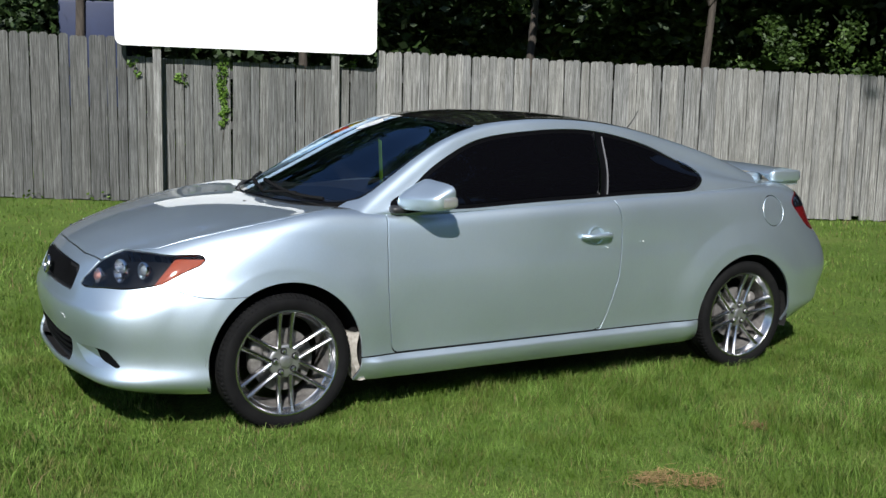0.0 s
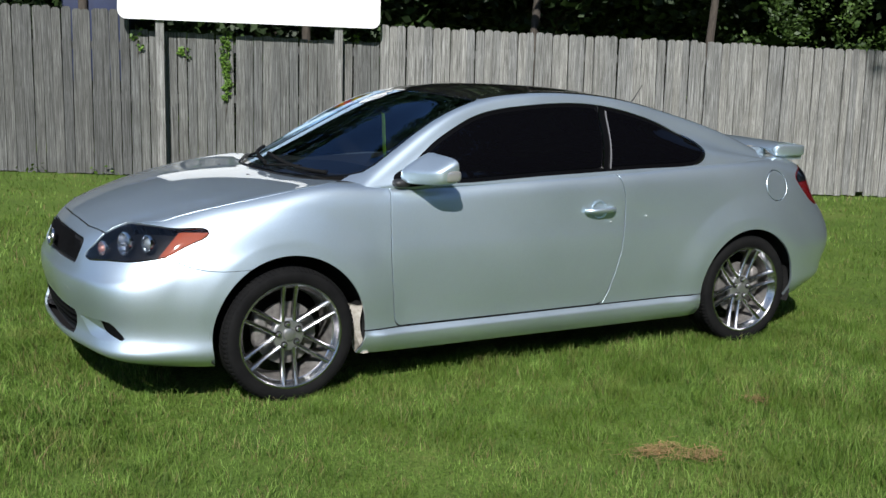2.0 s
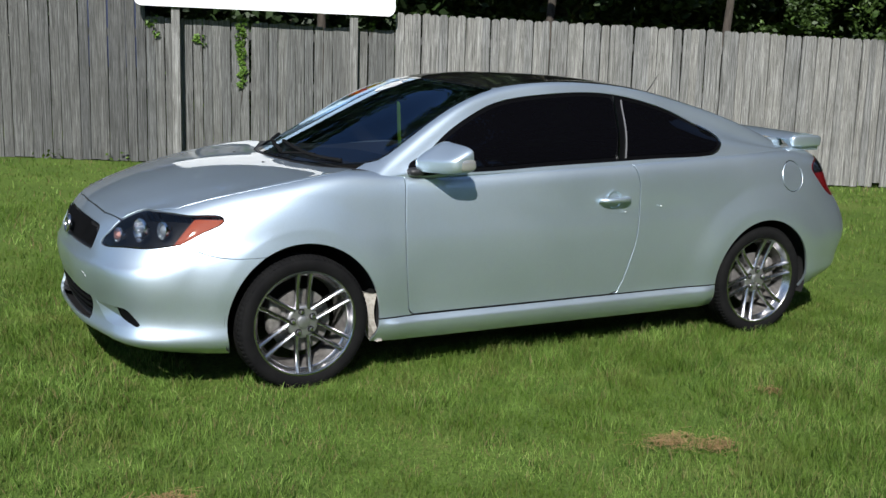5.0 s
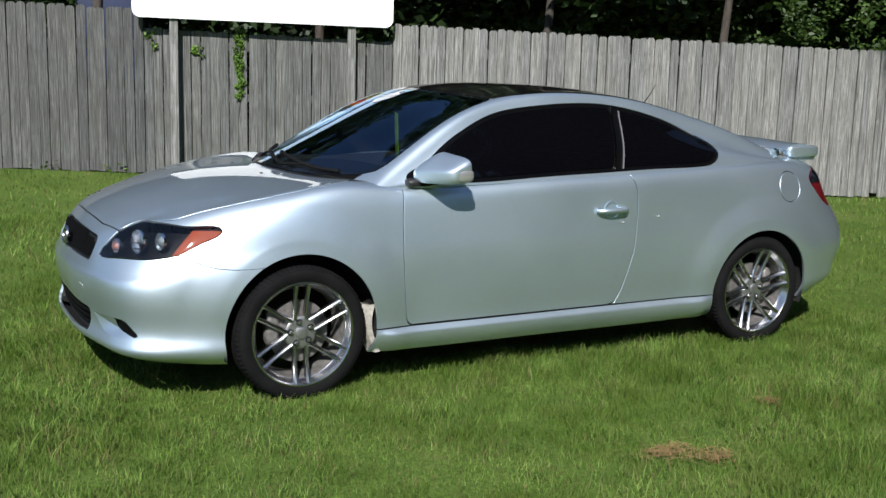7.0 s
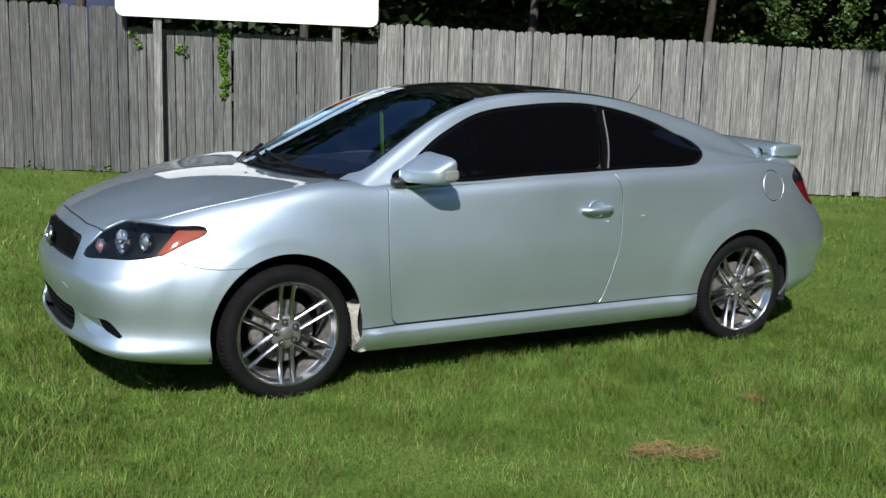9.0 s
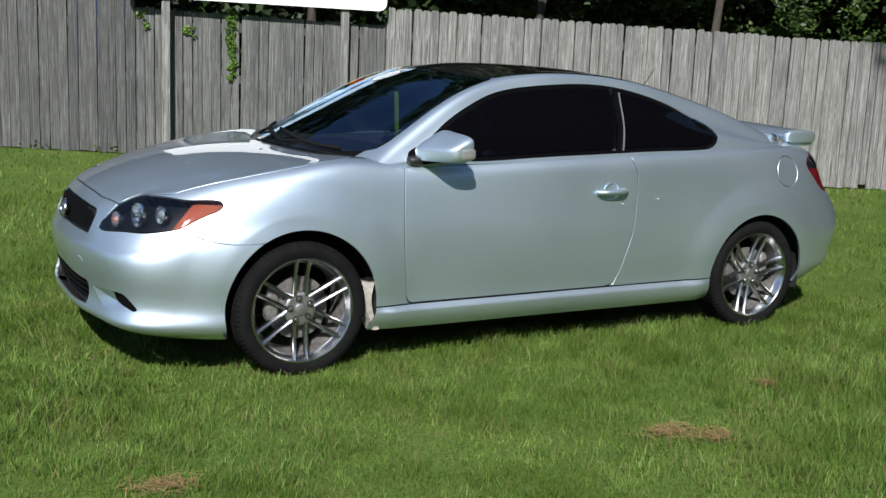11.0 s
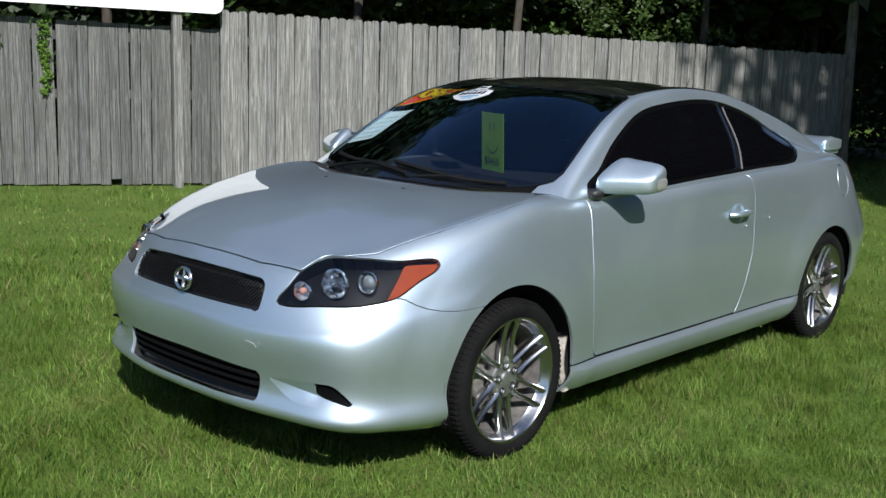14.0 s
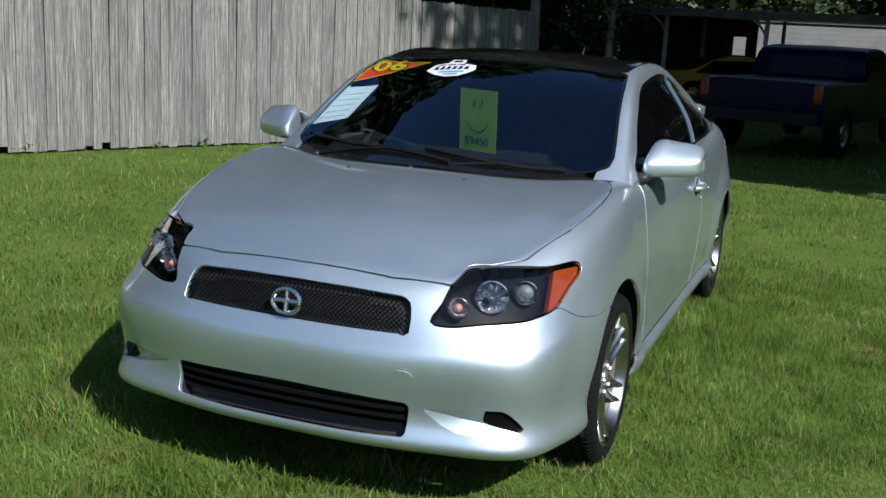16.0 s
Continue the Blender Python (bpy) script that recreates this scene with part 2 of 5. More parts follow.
STICKYELLOW = mat("sticker_yellow", (0.92, 0.60, 0.02), 0.16, Coat_Weight=0.6, Coat_Roughness=0.04)
STICKRED = mat("sticker_red", (0.80, 0.07, 0.014), 0.16, Coat_Weight=0.6, Coat_Roughness=0.04)
STICKWHITE = mat("sticker_white", (0.78, 0.80, 0.82), 0.16, Coat_Weight=0.6, Coat_Roughness=0.04)
STICKBLUE = mat("sticker_blue", (0.16, 0.42, 0.66), 0.16, Coat_Weight=0.6, Coat_Roughness=0.04)
STICKNAVY = mat("sticker_navy", (0.02, 0.03, 0.09), 0.16, Coat_Weight=0.6, Coat_Roughness=0.04)
GREENPAPER = foliage("green_paper", (0.40, 0.90, 0.06), (0.40, 0.90, 0.06), 0.7, 0.40)
# a lighter copy of LEAF: the sun on these leaves is in the green
SUNLEAF = foliage("sunlit_leaf", (0.035, 0.07, 0.014), (0.09, 0.16, 0.03))
PAPER = mat("white_paper", (0.66, 0.72, 0.70), 0.7)
GREYINK = mat("grey_ink", (0.16, 0.17, 0.17), 0.7)
INK = mat("ink", (0.012, 0.014, 0.012), 0.6)
# the blue sheen puts the deep blue of the mirrored sky into the glass
WINDSCREEN = clear_glass("windscreen_glass", (0.44, 0.52, 0.56), 0.006, 1.85, (0.55, 0.75, 1.0))
LENS = clear_glass("lamp_lens", (0.95, 0.96, 0.96), 0.015, 1.58)


# ---- surface tools ----
def natural(t, p):
    """Second derivatives of the natural cubic spline through p at the parameters t."""
    n = len(t)
    a, r = np.eye(n), np.zeros_like(p)
    for k in range(1, n - 1):
        h0, h1 = t[k] - t[k - 1], t[k + 1] - t[k]
        a[k, k - 1:k + 2] = h0, 2 * (h0 + h1), h1
        r[k] = 6 * ((p[k + 1] - p[k]) / h1 - (p[k] - p[k - 1]) / h0)
    return np.linalg.solve(a, r.reshape(n, -1)).reshape(p.shape)


def along(p, steps):
    """Points of the smooth curve through the rows of p, `steps` in each span."""
    p = np.asarray(p, float)
    d = np.sqrt((np.diff(p, axis=0) ** 2).sum(-1))
    d = d.reshape(len(p) - 1, -1).mean(1) ** 0.75
    t = np.concatenate([[0], np.cumsum(np.maximum(d, 1e-4))])
    m = natural(t, p)
    out = []
    for k in range(len(p) - 1):
        h = t[k + 1] - t[k]
        for s in range(steps + (k == len(p) - 2)):
            b = s / steps
            a = 1 - b
            out.append(a * p[k] + b * p[k + 1] + ((a ** 3 - a) * m[k] + (b ** 3 - b) * m[k + 1]) * h * h / 6)
    return np.array(out)


def net(ctrl, su, sv):
    """A smooth sheet through a net of points [stations][lines]: vertices and quads."""
    g = along(np.asarray(ctrl, float), su)
    g = along(g.transpose(1, 0, 2), sv).transpose(1, 0, 2)
    return g


def sheet(g, flip=False):
    nu, nv = g.shape[:2]
    idx = np.arange(nu * nv).reshape(nu, nv)
    f = np.stack([idx[:-1, :-1], idx[1:, :-1], idx[1:, 1:], idx[:-1, 1:]], -1).reshape(-1, 4)
    return g.reshape(-1, 3), [tuple(q[::-1]) if flip else tuple(q) for q in f.tolist()]


def mirrored(v, f):
    return v * (1, -1, 1), [q[::-1] for q in f]


def weld(v, f, d=2e-4):
    key, rep, out = {}, [], []
    for p in np.round(v / d).astype(int).tolist():
        k = tuple(p)
        if k not in key:
            key[k] = len(out)
            out.append(len(rep))
        rep.append(key[k])
    faces = []
    for q in f:
        r = [rep[k] for k in q]
        r = [a for a, b in zip(r, r[1:] + r[:1]) if a != b]
        if len(set(r)) > 2 and len(set(r)) == len(r):
            faces.append(tuple(r))
    return v[out], faces


def both(v, f):
    v2, f2 = mirrored(v, f)
    return weld(np.concatenate([v, v2]), f + [tuple(k + len(v) for k in q) for q in f2])


def clip(v, f, field):
    """The part of a sheet where field (one number a vertex) is below zero."""
    inside = field < 0
    verts, faces, new_id, edge = list(v), [], {}, {}

    def crossing(a, b):
        k = (min(a, b), max(a, b))
        if k not in edge:
            w = field[a] / (field[a] - field[b])
            edge[k] = len(verts)
            verts.append(v[a] + (v[b] - v[a]) * w)
        return edge[k]
    for q in f:
        n = sum(inside[k] for k in q)
        if n == len(q):
            faces.append(q)
        elif n:
            r = []
            for a, b in zip(q, q[1:] + q[:1]):
                if inside[a]:
                    r.append(a)
                if inside[a] != inside[b]:
                    r.append(crossing(a, b))
            if len(r) > 2:
                faces.append(tuple(r))
    used = sorted({k for q in faces for k in q})
    at = {k: n for n, k in enumerate(used)}
    return (np.array([verts[k] for k in used]) if used else np.zeros((0, 3))), [tuple(at[k] for k in q) for q in faces]


def outline(points, steps=10):
    """A smooth closed line through points of a plane."""
    p = list(points)
    n = len(p)
    q = along(p[-3:] + p + p[:3], steps)
    return q[3 * steps:(n + 3) * steps]


def polygon_field(a, b, poly):
    """Signed distance of the points (a, b) to a closed line, below zero inside."""
    poly = np.asarray(poly, float)
    best, inside = np.full(len(a), 1e9), np.zeros(len(a), bool)
    for (x0, y0), (x1, y1) in zip(poly, np.roll(poly, -1, 0)):
        dx, dy = x1 - x0, y1 - y0
        w = np.clip(((a - x0) * dx + (b - y0) * dy) / (dx * dx + dy * dy + 1e-12), 0, 1)
        best = np.minimum(best, (a - x0 - w * dx) ** 2 + (b - y0 - w * dy) ** 2)
        cross = (y0 > b) != (y1 > b)
        if dy:
            inside ^= cross & (a < x0 + (b - y0) * dx / dy)
    return np.where(inside, -1, 1) * np.sqrt(best)


def normals(v, f):
    n = np.zeros_like(v)
    for q in f:
        c = np.cross(v[q[1]] - v[q[0]], v[q[2]] - v[q[0]])
        for k in q:
            n[k] += c
    return n / np.maximum(np.linalg.norm(n, axis=1, keepdims=True), 1e-12)


def rimmed(v, f, depth, lift=0.0):
    """A sheet lifted along its normals, with its edges turned in by depth."""
    n = normals(v, f)
    v = v + n * lift
    count = {}
    for q in f:
        for a, b in zip(q, q[1:] + q[:1]):
            count[(a, b)] = True
    rim = [(a, b) for (a, b) in count if (b, a) not in count]
    verts, at = list(v), {}
    for a, b in rim:
        for k in (a, b):
            if k not in at:
                at[k] = len(verts)
                verts.append(v[k] - n[k] * depth)
    return np.array(verts), f + [(b, a, at[a], at[b]) for a, b in rim]


def folded(v, f, depth, b):
    """A panel whose edges are rounded off by b before they turn in by depth."""
    n = normals(v, f)
    count = {(x, y) for q in f for x, y in zip(q, q[1:] + q[:1])}
    rim = [(x, y) for x, y in count if (y, x) not in count]
    rim.sort()
    out = np.zeros_like(v)
    for x, y in rim:
        t = np.cross(v[y] - v[x], n[x] + n[y])
        out[x] += t
        out[y] += t
    out /= np.maximum(np.linalg.norm(out, axis=1, keepdims=True), 1e-9)
    ids = sorted({k for e in rim for k in e})
    at = {k: len(v) + i for i, k in enumerate(ids)}
    m = len(ids)
    mid = v[ids] + out[ids] * b - n[ids] * b
    low_edge = v[ids] + out[ids] * b - n[ids] * depth
    faces = list(f)
    for x, y in rim:
        p, q = at[x], at[y]
        faces += [(y, x, p, q), (q, p, p + m, q + m)]
    return np.concatenate([v, mid, low_edge]), faces


def mesh(name, v, f, material, smooth=True):
    me = bpy.data.meshes.new(name)
    me.from_pydata([tuple(map(float, p)) for p in v], [], [tuple(q) for q in f])
    me.materials.append(material)
    if smooth:
        me.polygons.foreach_set("use_smooth", [True] * len(me.polygons))
        me.set_sharp_from_angle(angle=radians(38))
    me.update()
    return me


def piece(name, v, f, material, parent=None, label="", smooth=True):
    ob = new(name, mesh(name, v, f, material, smooth))
    ob.parent = parent
    return tagged(ob, label) if label else ob


def part(name, bm, material, parent=None, label="", smooth=True):
    me = bpy.data.meshes.new(name)
    bm.to_mesh(me)
    bm.free()
    me.materials.append(material)
    if smooth:
        me.polygons.foreach_set("use_smooth", [True] * len(me.polygons))
        me.set_sharp_from_angle(angle=radians(38))
    ob = new(name, me)
    ob.parent = parent
    return tagged(ob, label) if label else ob


def box(bm, x0, x1, y0, y1, z0, z1, bevel=0.0, m=None):
    r = bmesh.ops.create_cube(bm, size=1, matrix=(m or Matrix()) @ Matrix.LocRotScale(((x0 + x1) / 2, (y0 + y1) / 2, (z0 + z1) / 2), None, (x1 - x0, y1 - y0, z1 - z0)))
    if bevel:
        vs = set(r["verts"])
        bmesh.ops.bevel(bm, geom=[e for e in bm.edges if e.verts[0] in vs], offset=bevel, segments=2, affect="EDGES", profile=0.7)


# ---- ground ----
def smooth01(t):
    t = np.clip(t, 0, 1)
    return t * t * (3 - 2 * t)


def ground_z(x, y):
    """The lawn rises evenly from the near side of the car to the fence."""
    u = np.clip((np.asarray(y, float) + 0.75) / 8.35, 0, 1)
    dip = 0.2 * smooth01((np.asarray(x, float) - 4.5) / 8) * (1 - 0.8 * smooth01((np.asarray(y, float) - 0.5) / 3) * (np.asarray(x) < 16))
    return 0.205 * u * np.clip(1 - 0.127 * np.asarray(x), -0.35, 1.15) - dip


xs = np.concatenate([[-600, -200, -80], np.arange(-30, 40.1, 0.5), [80, 200, 600]])
gx, gy = np.meshgrid(xs, xs, indexing="ij")
v, f = sheet(np.stack([gx, gy, ground_z(gx, gy)], -1))
ground = tagged(piece("ground", v, f, GRASS), "mown green lawn with a few dry patches", "ground", kind="structure")

# ---- fence ----
FENCE = Vector((-0.21, 7.60, 0))
FDIR = Vector((0.9496, -0.3134, 0))
FIN = Vector((-0.3134, -0.9496, 0))
# ---- car ----
car = tagged(new("car"), "silver two-door coupe parked on the lawn", "car")
# the slope of the lawn tips the car a little to its right side's wheels
ROLL = Matrix.Translation((0, -0.75, 0)) @ pose(0, 0, 0, 0.55) @ Matrix.Translation((0, 0.75, 0))
car.matrix_world = ROLL
LINES = [
    # bottom edge
    [(-0.775, 0, 0.208), (-0.765, -0.27, 0.208), (-0.715, -0.48, 0.203), (-0.63, -0.665, 0.195), (-0.40, -0.765, 0.187), (-0.15, -0.80, 0.18), (0.15, -0.80, 0.18), (0.50, -0.80, 0.175),
     (1.10, -0.80, 0.175), (1.75, -0.80, 0.175), (2.30, -0.80, 0.18), (2.70, -0.80, 0.20), (3.08, -0.79, 0.235), (3.31, -0.67, 0.255), (3.40, -0.42, 0.27), (3.44, 0, 0.27)],
    # lower flank
    [(-0.882, 0, 0.265), (-0.872, -0.285, 0.265), (-0.822, -0.53, 0.262), (-0.722, -0.738, 0.255), (-0.42, -0.826, 0.25), (-0.15, -0.845, 0.25), (0.15, -0.85, 0.25), (0.50, -0.845, 0.245),
     (1.10, -0.845, 0.245), (1.75, -0.845, 0.245), (2.30, -0.85, 0.25), (2.70, -0.85, 0.28), (3.09, -0.835, 0.32), (3.395, -0.72, 0.33), (3.475, -0.43, 0.34), (3.515, 0, 0.34)],
    # widest line
    [(-0.885, 0, 0.45), (-0.875, -0.29, 0.45), (-0.82, -0.54, 0.45), (-0.71, -0.74, 0.45), (-0.42, -0.825, 0.45), (-0.15, -0.86, 0.45), (0.15, -0.862, 0.45), (0.50, -0.85, 0.44),
     (1.10, -0.855, 0.44), (1.75, -0.86, 0.44), (2.30, -0.868, 0.46), (2.70, -0.87, 0.50), (3.09, -0.855, 0.52), (3.435, -0.745, 0.53), (3.56, -0.46, 0.54), (3.595, 0, 0.54)],
    # upper flank
    [(-0.889, 0, 0.550), (-0.877, -0.29, 0.550), (-0.823, -0.545, 0.555), (-0.705, -0.735, 0.565), (-0.40, -0.816, 0.615), (-0.14, -0.84, 0.65), (0.15, -0.847, 0.66), (0.50, -0.845, 0.65),
     (1.10, -0.855, 0.65), (1.75, -0.86, 0.66), (2.30, -0.865, 0.68), (2.70, -0.864, 0.70), (3.08, -0.835, 0.71), (3.37, -0.715, 0.72), (3.485, -0.45, 0.73), (3.505, 0, 0.73)],
    # ledge over the bumper
    [(-0.880, 0, 0.572), (-0.866, -0.29, 0.572), (-0.809, -0.54, 0.580), (-0.688, -0.722, 0.593), (-0.390, -0.806, 0.655), (-0.13, -0.832, 0.70), (0.155, -0.84, 0.715), (0.50, -0.838, 0.705),
     (1.10, -0.85, 0.705), (1.75, -0.855, 0.715), (2.30, -0.86, 0.735), (2.70, -0.856, 0.76), (3.07, -0.825, 0.77), (3.33, -0.705, 0.775), (3.455, -0.445, 0.78), (3.49, 0, 0.78)],
    # shoulder
    [(-0.814, 0, 0.72), (-0.795, -0.272, 0.72), (-0.720, -0.505, 0.735), (-0.568, -0.676, 0.755), (-0.34, -0.776, 0.785), (-0.10, -0.809, 0.84), (0.18, -0.814, 0.875), (0.50, -0.814, 0.86),
     (1.10, -0.835, 0.86), (1.75, -0.845, 0.87), (2.30, -0.845, 0.90), (2.70, -0.825, 0.93), (3.05, -0.774, 0.94), (3.27, -0.662, 0.93), (3.39, -0.428, 0.92), (3.43, 0, 0.92)],
    # crest: hood edge, belt, deck edge
    [(-0.74, 0, 0.79), (-0.70, -0.26, 0.79), (-0.62, -0.478, 0.80), (-0.47, -0.624, 0.835), (-0.26, -0.718, 0.881), (-0.03, -0.754, 0.923), (0.22, -0.768, 0.953), (0.52, -0.775, 0.935),
     (1.10, -0.806, 0.945), (1.75, -0.816, 0.965), (2.30, -0.806, 0.99), (2.70, -0.77, 1.005), (3.00, -0.707, 1.01), (3.20, -0.603, 1.00), (3.32, -0.395, 1.00), (3.36, 0, 1.00)],
    # inner line
    [(-0.55, 0, 0.864), (-0.50, -0.185, 0.862), (-0.41, -0.319, 0.871), (-0.26, -0.412, 0.899), (-0.10, -0.464, 0.928), (0.05, -0.484, 0.950), (0.25, -0.484, 0.954), (0.55, -0.515, 0.93),
     (1.10, -0.536, 0.92), (1.75, -0.546, 0.93), (2.30, -0.536, 0.95), (2.70, -0.515, 0.97), (2.92, -0.464, 1.01), (3.05, -0.391, 1.02), (3.12, -0.247, 1.025), (3.14, 0, 1.025)],
    # centre line
    [(-0.36, 0, 0.911), (-0.32, -0.0, 0.918), (-0.24, 0, 0.931), (-0.14, 0, 0.945), (-0.04, 0, 0.957), (0.08, 0, 0.968), (0.25, 0, 0.964), (0.55, 0, 0.93),
     (1.10, 0, 0.92), (1.75, 0, 0.93), (2.30, 0, 0.95), (2.70, 0, 0.97), (2.82, 0, 1.01), (2.88, 0, 1.02), (2.92, 0, 1.03), (2.94, 0, 1.03)],
]
# a soft hollow above the bottom lip
hollow = 0.68 * np.array(LINES[1]) + 0.32 * np.array(LINES[2])
for k, d in enumerate((0.014, 0.014, 0.014, 0.014, 0.008)):
    hollow[k] += d * np.array(((1, 0, 0), (1, 0.1, 0), (0.9, 0.4, 0), (0.7, 0.7, 0), (0.3, 0.95, 0))[k])
lower = np.array(LINES[:2] + [hollow.tolist()] + LINES[2:]).transpose(1, 0, 2)


def whole(ctrl, su, sv, nose):
    """The net carried over the centre line, so that the sheet is smooth there, and round the nose and the tail."""
    c = np.asarray(ctrl, float)
    flip = np.array((1, -1, 1))
    c = np.concatenate([c, c[:, -2::-1] * flip], 1)
    if nose:
        c = np.concatenate([c[2:0:-1] * flip, c, c[-2:-4:-1] * flip], 0)
    g = net(c, su, sv)
    if nose:
        g = g[2 * su:-2 * su]
    half = g[:, :(g.shape[1] - 1) // 2 + 1].copy()
    half[:, -1, 1] = 0
    if nose:
        half[0, :, 1] = half[-1, :, 1] = 0
    return both(*sheet(half))


low = whole(lower, 14, 10, True)

BELT = [(0.43, -0.762, 0.908), (0.72, -0.79, 0.935), (1.05, -0.806, 0.945), (1.40, -0.811, 0.955), (1.75, -0.811, 0.965), (2.05, -0.806, 0.98), (2.35, -0.796, 0.99), (2.65, -0.77, 1.00), (2.92, -0.728, 1.005)]
RAIL = [(0.345, -0.741, 0.942), (0.62, -0.693, 1.111), (0.86, -0.645, 1.251), (1.13, -0.607, 1.333), (1.52, -0.591, 1.366), (1.93, -0.591, 1.335), (2.28, -0.607, 1.257), (2.60, -0.634, 1.166), (2.88, -0.655, 1.066)]
SPINE = [(0.08, 0, 0.970), (0.34, 0, 1.09), (0.62, 0, 1.222), (0.99, 0, 1.36), (1.48, 0, 1.400), (1.95, 0, 1.373), (2.36, 0, 1.302), (2.70, 0, 1.20), (3.00, 0, 1.08)]
cab = []
for b, r, c in zip(np.array(BELT), np.array(RAIL), np.array(SPINE)):
    h = max(r[2] - b[2], 0.02)
    top = r + np.array((-0.0, -0.035, -min(0.06, 0.5 * h)))
    mid = b * 0.55 + top * 0.45 + np.array((0, -0.022, 0)) * min(1, h / 0.3)
    w = abs(r[1])
    inner = r + (c - r) * np.array((0.20, 0.15, 0.36))
    half = r + (c - r) * np.array((0.66, 0.55, 0.80))
    cab.append([b, mid, top, r, inner, half, c])
cabin = whole(cab, 16, 10, False)


def cut(m, field, gap=0.005):
    """Splits a sheet along the line where field is zero, with a gap: the part below zero and the rest."""
    fv = field(*m[0].T)
    return clip(*m, fv + gap / 2), clip(*m, gap / 2 - fv)


def side_of(m, s):
    keep = [q for q in m[1] if s * m[0][list(q), 1].mean() > 0]
    used = sorted({k for q in keep for k in q})
    at = {k: n for n, k in enumerate(used)}
    return m[0][used], [tuple(at[k] for k in q) for q in keep]


def offset(m, d):
    return m[0] + normals(*m) * d, m[1]


def skin(name, m, material, parent, label="", depth=0.012, lift=0.0, edge=0.0014):
    if material is PAINT:
        return piece(name, *folded(*m, depth, edge), material, parent, label)
    return piece(name, *rimmed(*m, depth, lift), material, parent, label)


def tube(points, radius, seg=8, taper=1.0, steps=6, caps=True):
    """A round bar along a smooth line through points: vertices and faces."""
    c = along(points, steps) if len(points) > 2 else np.array(points, float)
    t = np.gradient(c, axis=0)
    t /= np.linalg.norm(t, axis=1, keepdims=True)
    up = np.array((0, 0, 1.0)) if abs(t[0][2]) < 0.9 else np.array((1.0, 0, 0))
    v, f = [], []
    for n, (p, d) in enumerate(zip(c, t)):
        a = np.cross(d, up)
        a /= np.linalg.norm(a)
        b = np.cross(a, d)
        r = radius * (1 + (taper - 1) * n / max(1, len(c) - 1))
        for k in range(seg):
            w = 2 * math.pi * k / seg
            v.append(p + r * (a * math.cos(w) + b * math.sin(w)))
    for n in range(len(c) - 1):
        for k in range(seg):
            f.append((n * seg + k, n * seg + (k + 1) % seg, (n + 1) * seg + (k + 1) % seg, (n + 1) * seg + k))
    if caps:
        f += [tuple(range(seg))[::-1], tuple(range((len(c) - 1) * seg, len(c) * seg))]
    return np.array(v), f


def joined(*ms):
    v, f, n = [], [], 0
    for a, b in ms:
        v.append(np.asarray(a))
        f += [tuple(k + n for k in q) for q in b]
        n += len(a)
    return np.concatenate(v), f


def lathe(profile, seg=48):
    """A turned shape about the y axis: profile of (radius, y)."""
    p = np.asarray(profile, float)
    v, f = [], []
    for k in range(seg):
        w = 2 * math.pi * k / seg
        v += [(r * math.cos(w), y, r * math.sin(w)) for r, y in p]
    n = len(p)
    for k in range(seg):
        for j in range(n - 1):
            a, b = k * n, ((k + 1) % seg) * n
            f.append((a + j, a + j + 1, b + j + 1, b + j))
    return np.array(v), f


def moved(m, mat4):
    r = np.array(mat4.to_3x3())
    v = m[0] @ r.T + np.array(mat4.translation)
    return v, ([q[::-1] for q in m[1]] if np.linalg.det(r) < 0 else m[1])


def ellipsoid(cx, cy, cz, rx, ry, rz, p=2.6, nu=28, nv=16):
    """A rounded block: a superellipsoid of power p."""
    v, f = [], []

    def s(c):
        return math.copysign(abs(c) ** (2 / p), c)
    for a in range(nv + 1):
        la = -math.pi / 2 + math.pi * a / nv
        for b in range(nu):
            lo = 2 * math.pi * b / nu
            v.append((cx + rx * s(math.cos(la)) * s(math.cos(lo)), cy + ry * s(math.cos(la)) * s(math.sin(lo)), cz + rz * s(math.sin(la))))
    for a in range(nv):
        for b in range(nu):
            f.append((a * nu + b, a * nu + (b + 1) % nu, (a + 1) * nu + (b + 1) % nu, (a + 1) * nu + b))
    return weld(np.array(v), f)


# -- outlines of the panels, in metres --
LAMP = outline([(-0.358, 0.646), (-0.33, 0.638), (-0.155, 0.646), (0.03, 0.652), (0.12, 0.660), (0.24, 0.680), (0.345, 0.727), (0.432, 0.769), (0.430, 0.777), (0.266, 0.788), (0.128, 0.792),
                (-0.031, 0.794), (-0.136, 0.787), (-0.203, 0.764), (-0.259, 0.734), (-0.314, 0.685)], 6)
GRILLE = np.array([(-0.394, 0.598), (-0.36, 0.606), (0.36, 0.606), (0.394, 0.598), (0.391, 0.650), (0.382, 0.690), (0.368, 0.704), (0.345, 0.711), (0.18, 0.719), (0, 0.722), (-0.18, 0.719), (-0.345, 0.711), (-0.368, 0.704), (-0.382, 0.690), (-0.391, 0.650)])
INTAKE = np.array([(-0.392, 0.290), (-0.2, 0.285), (0, 0.284), (0.2, 0.285), (0.392, 0.290), (0.402, 0.300), (0.408, 0.385), (0.400, 0.398), (0.2, 0.406), (0, 0.409), (-0.2, 0.406), (-0.400, 0.398), (-0.408, 0.385), (-0.402, 0.300)])
SCOOP = np.array([(0.440, 0.386), (0.53, 0.390), (0.62, 0.394), (0.672, 0.393), (0.690, 0.384), (0.718, 0.350), (0.737, 0.322), (0.70, 0.313), (0.62, 0.310), (0.55, 0.316), (0.50, 0.338), (0.465, 0.366)])
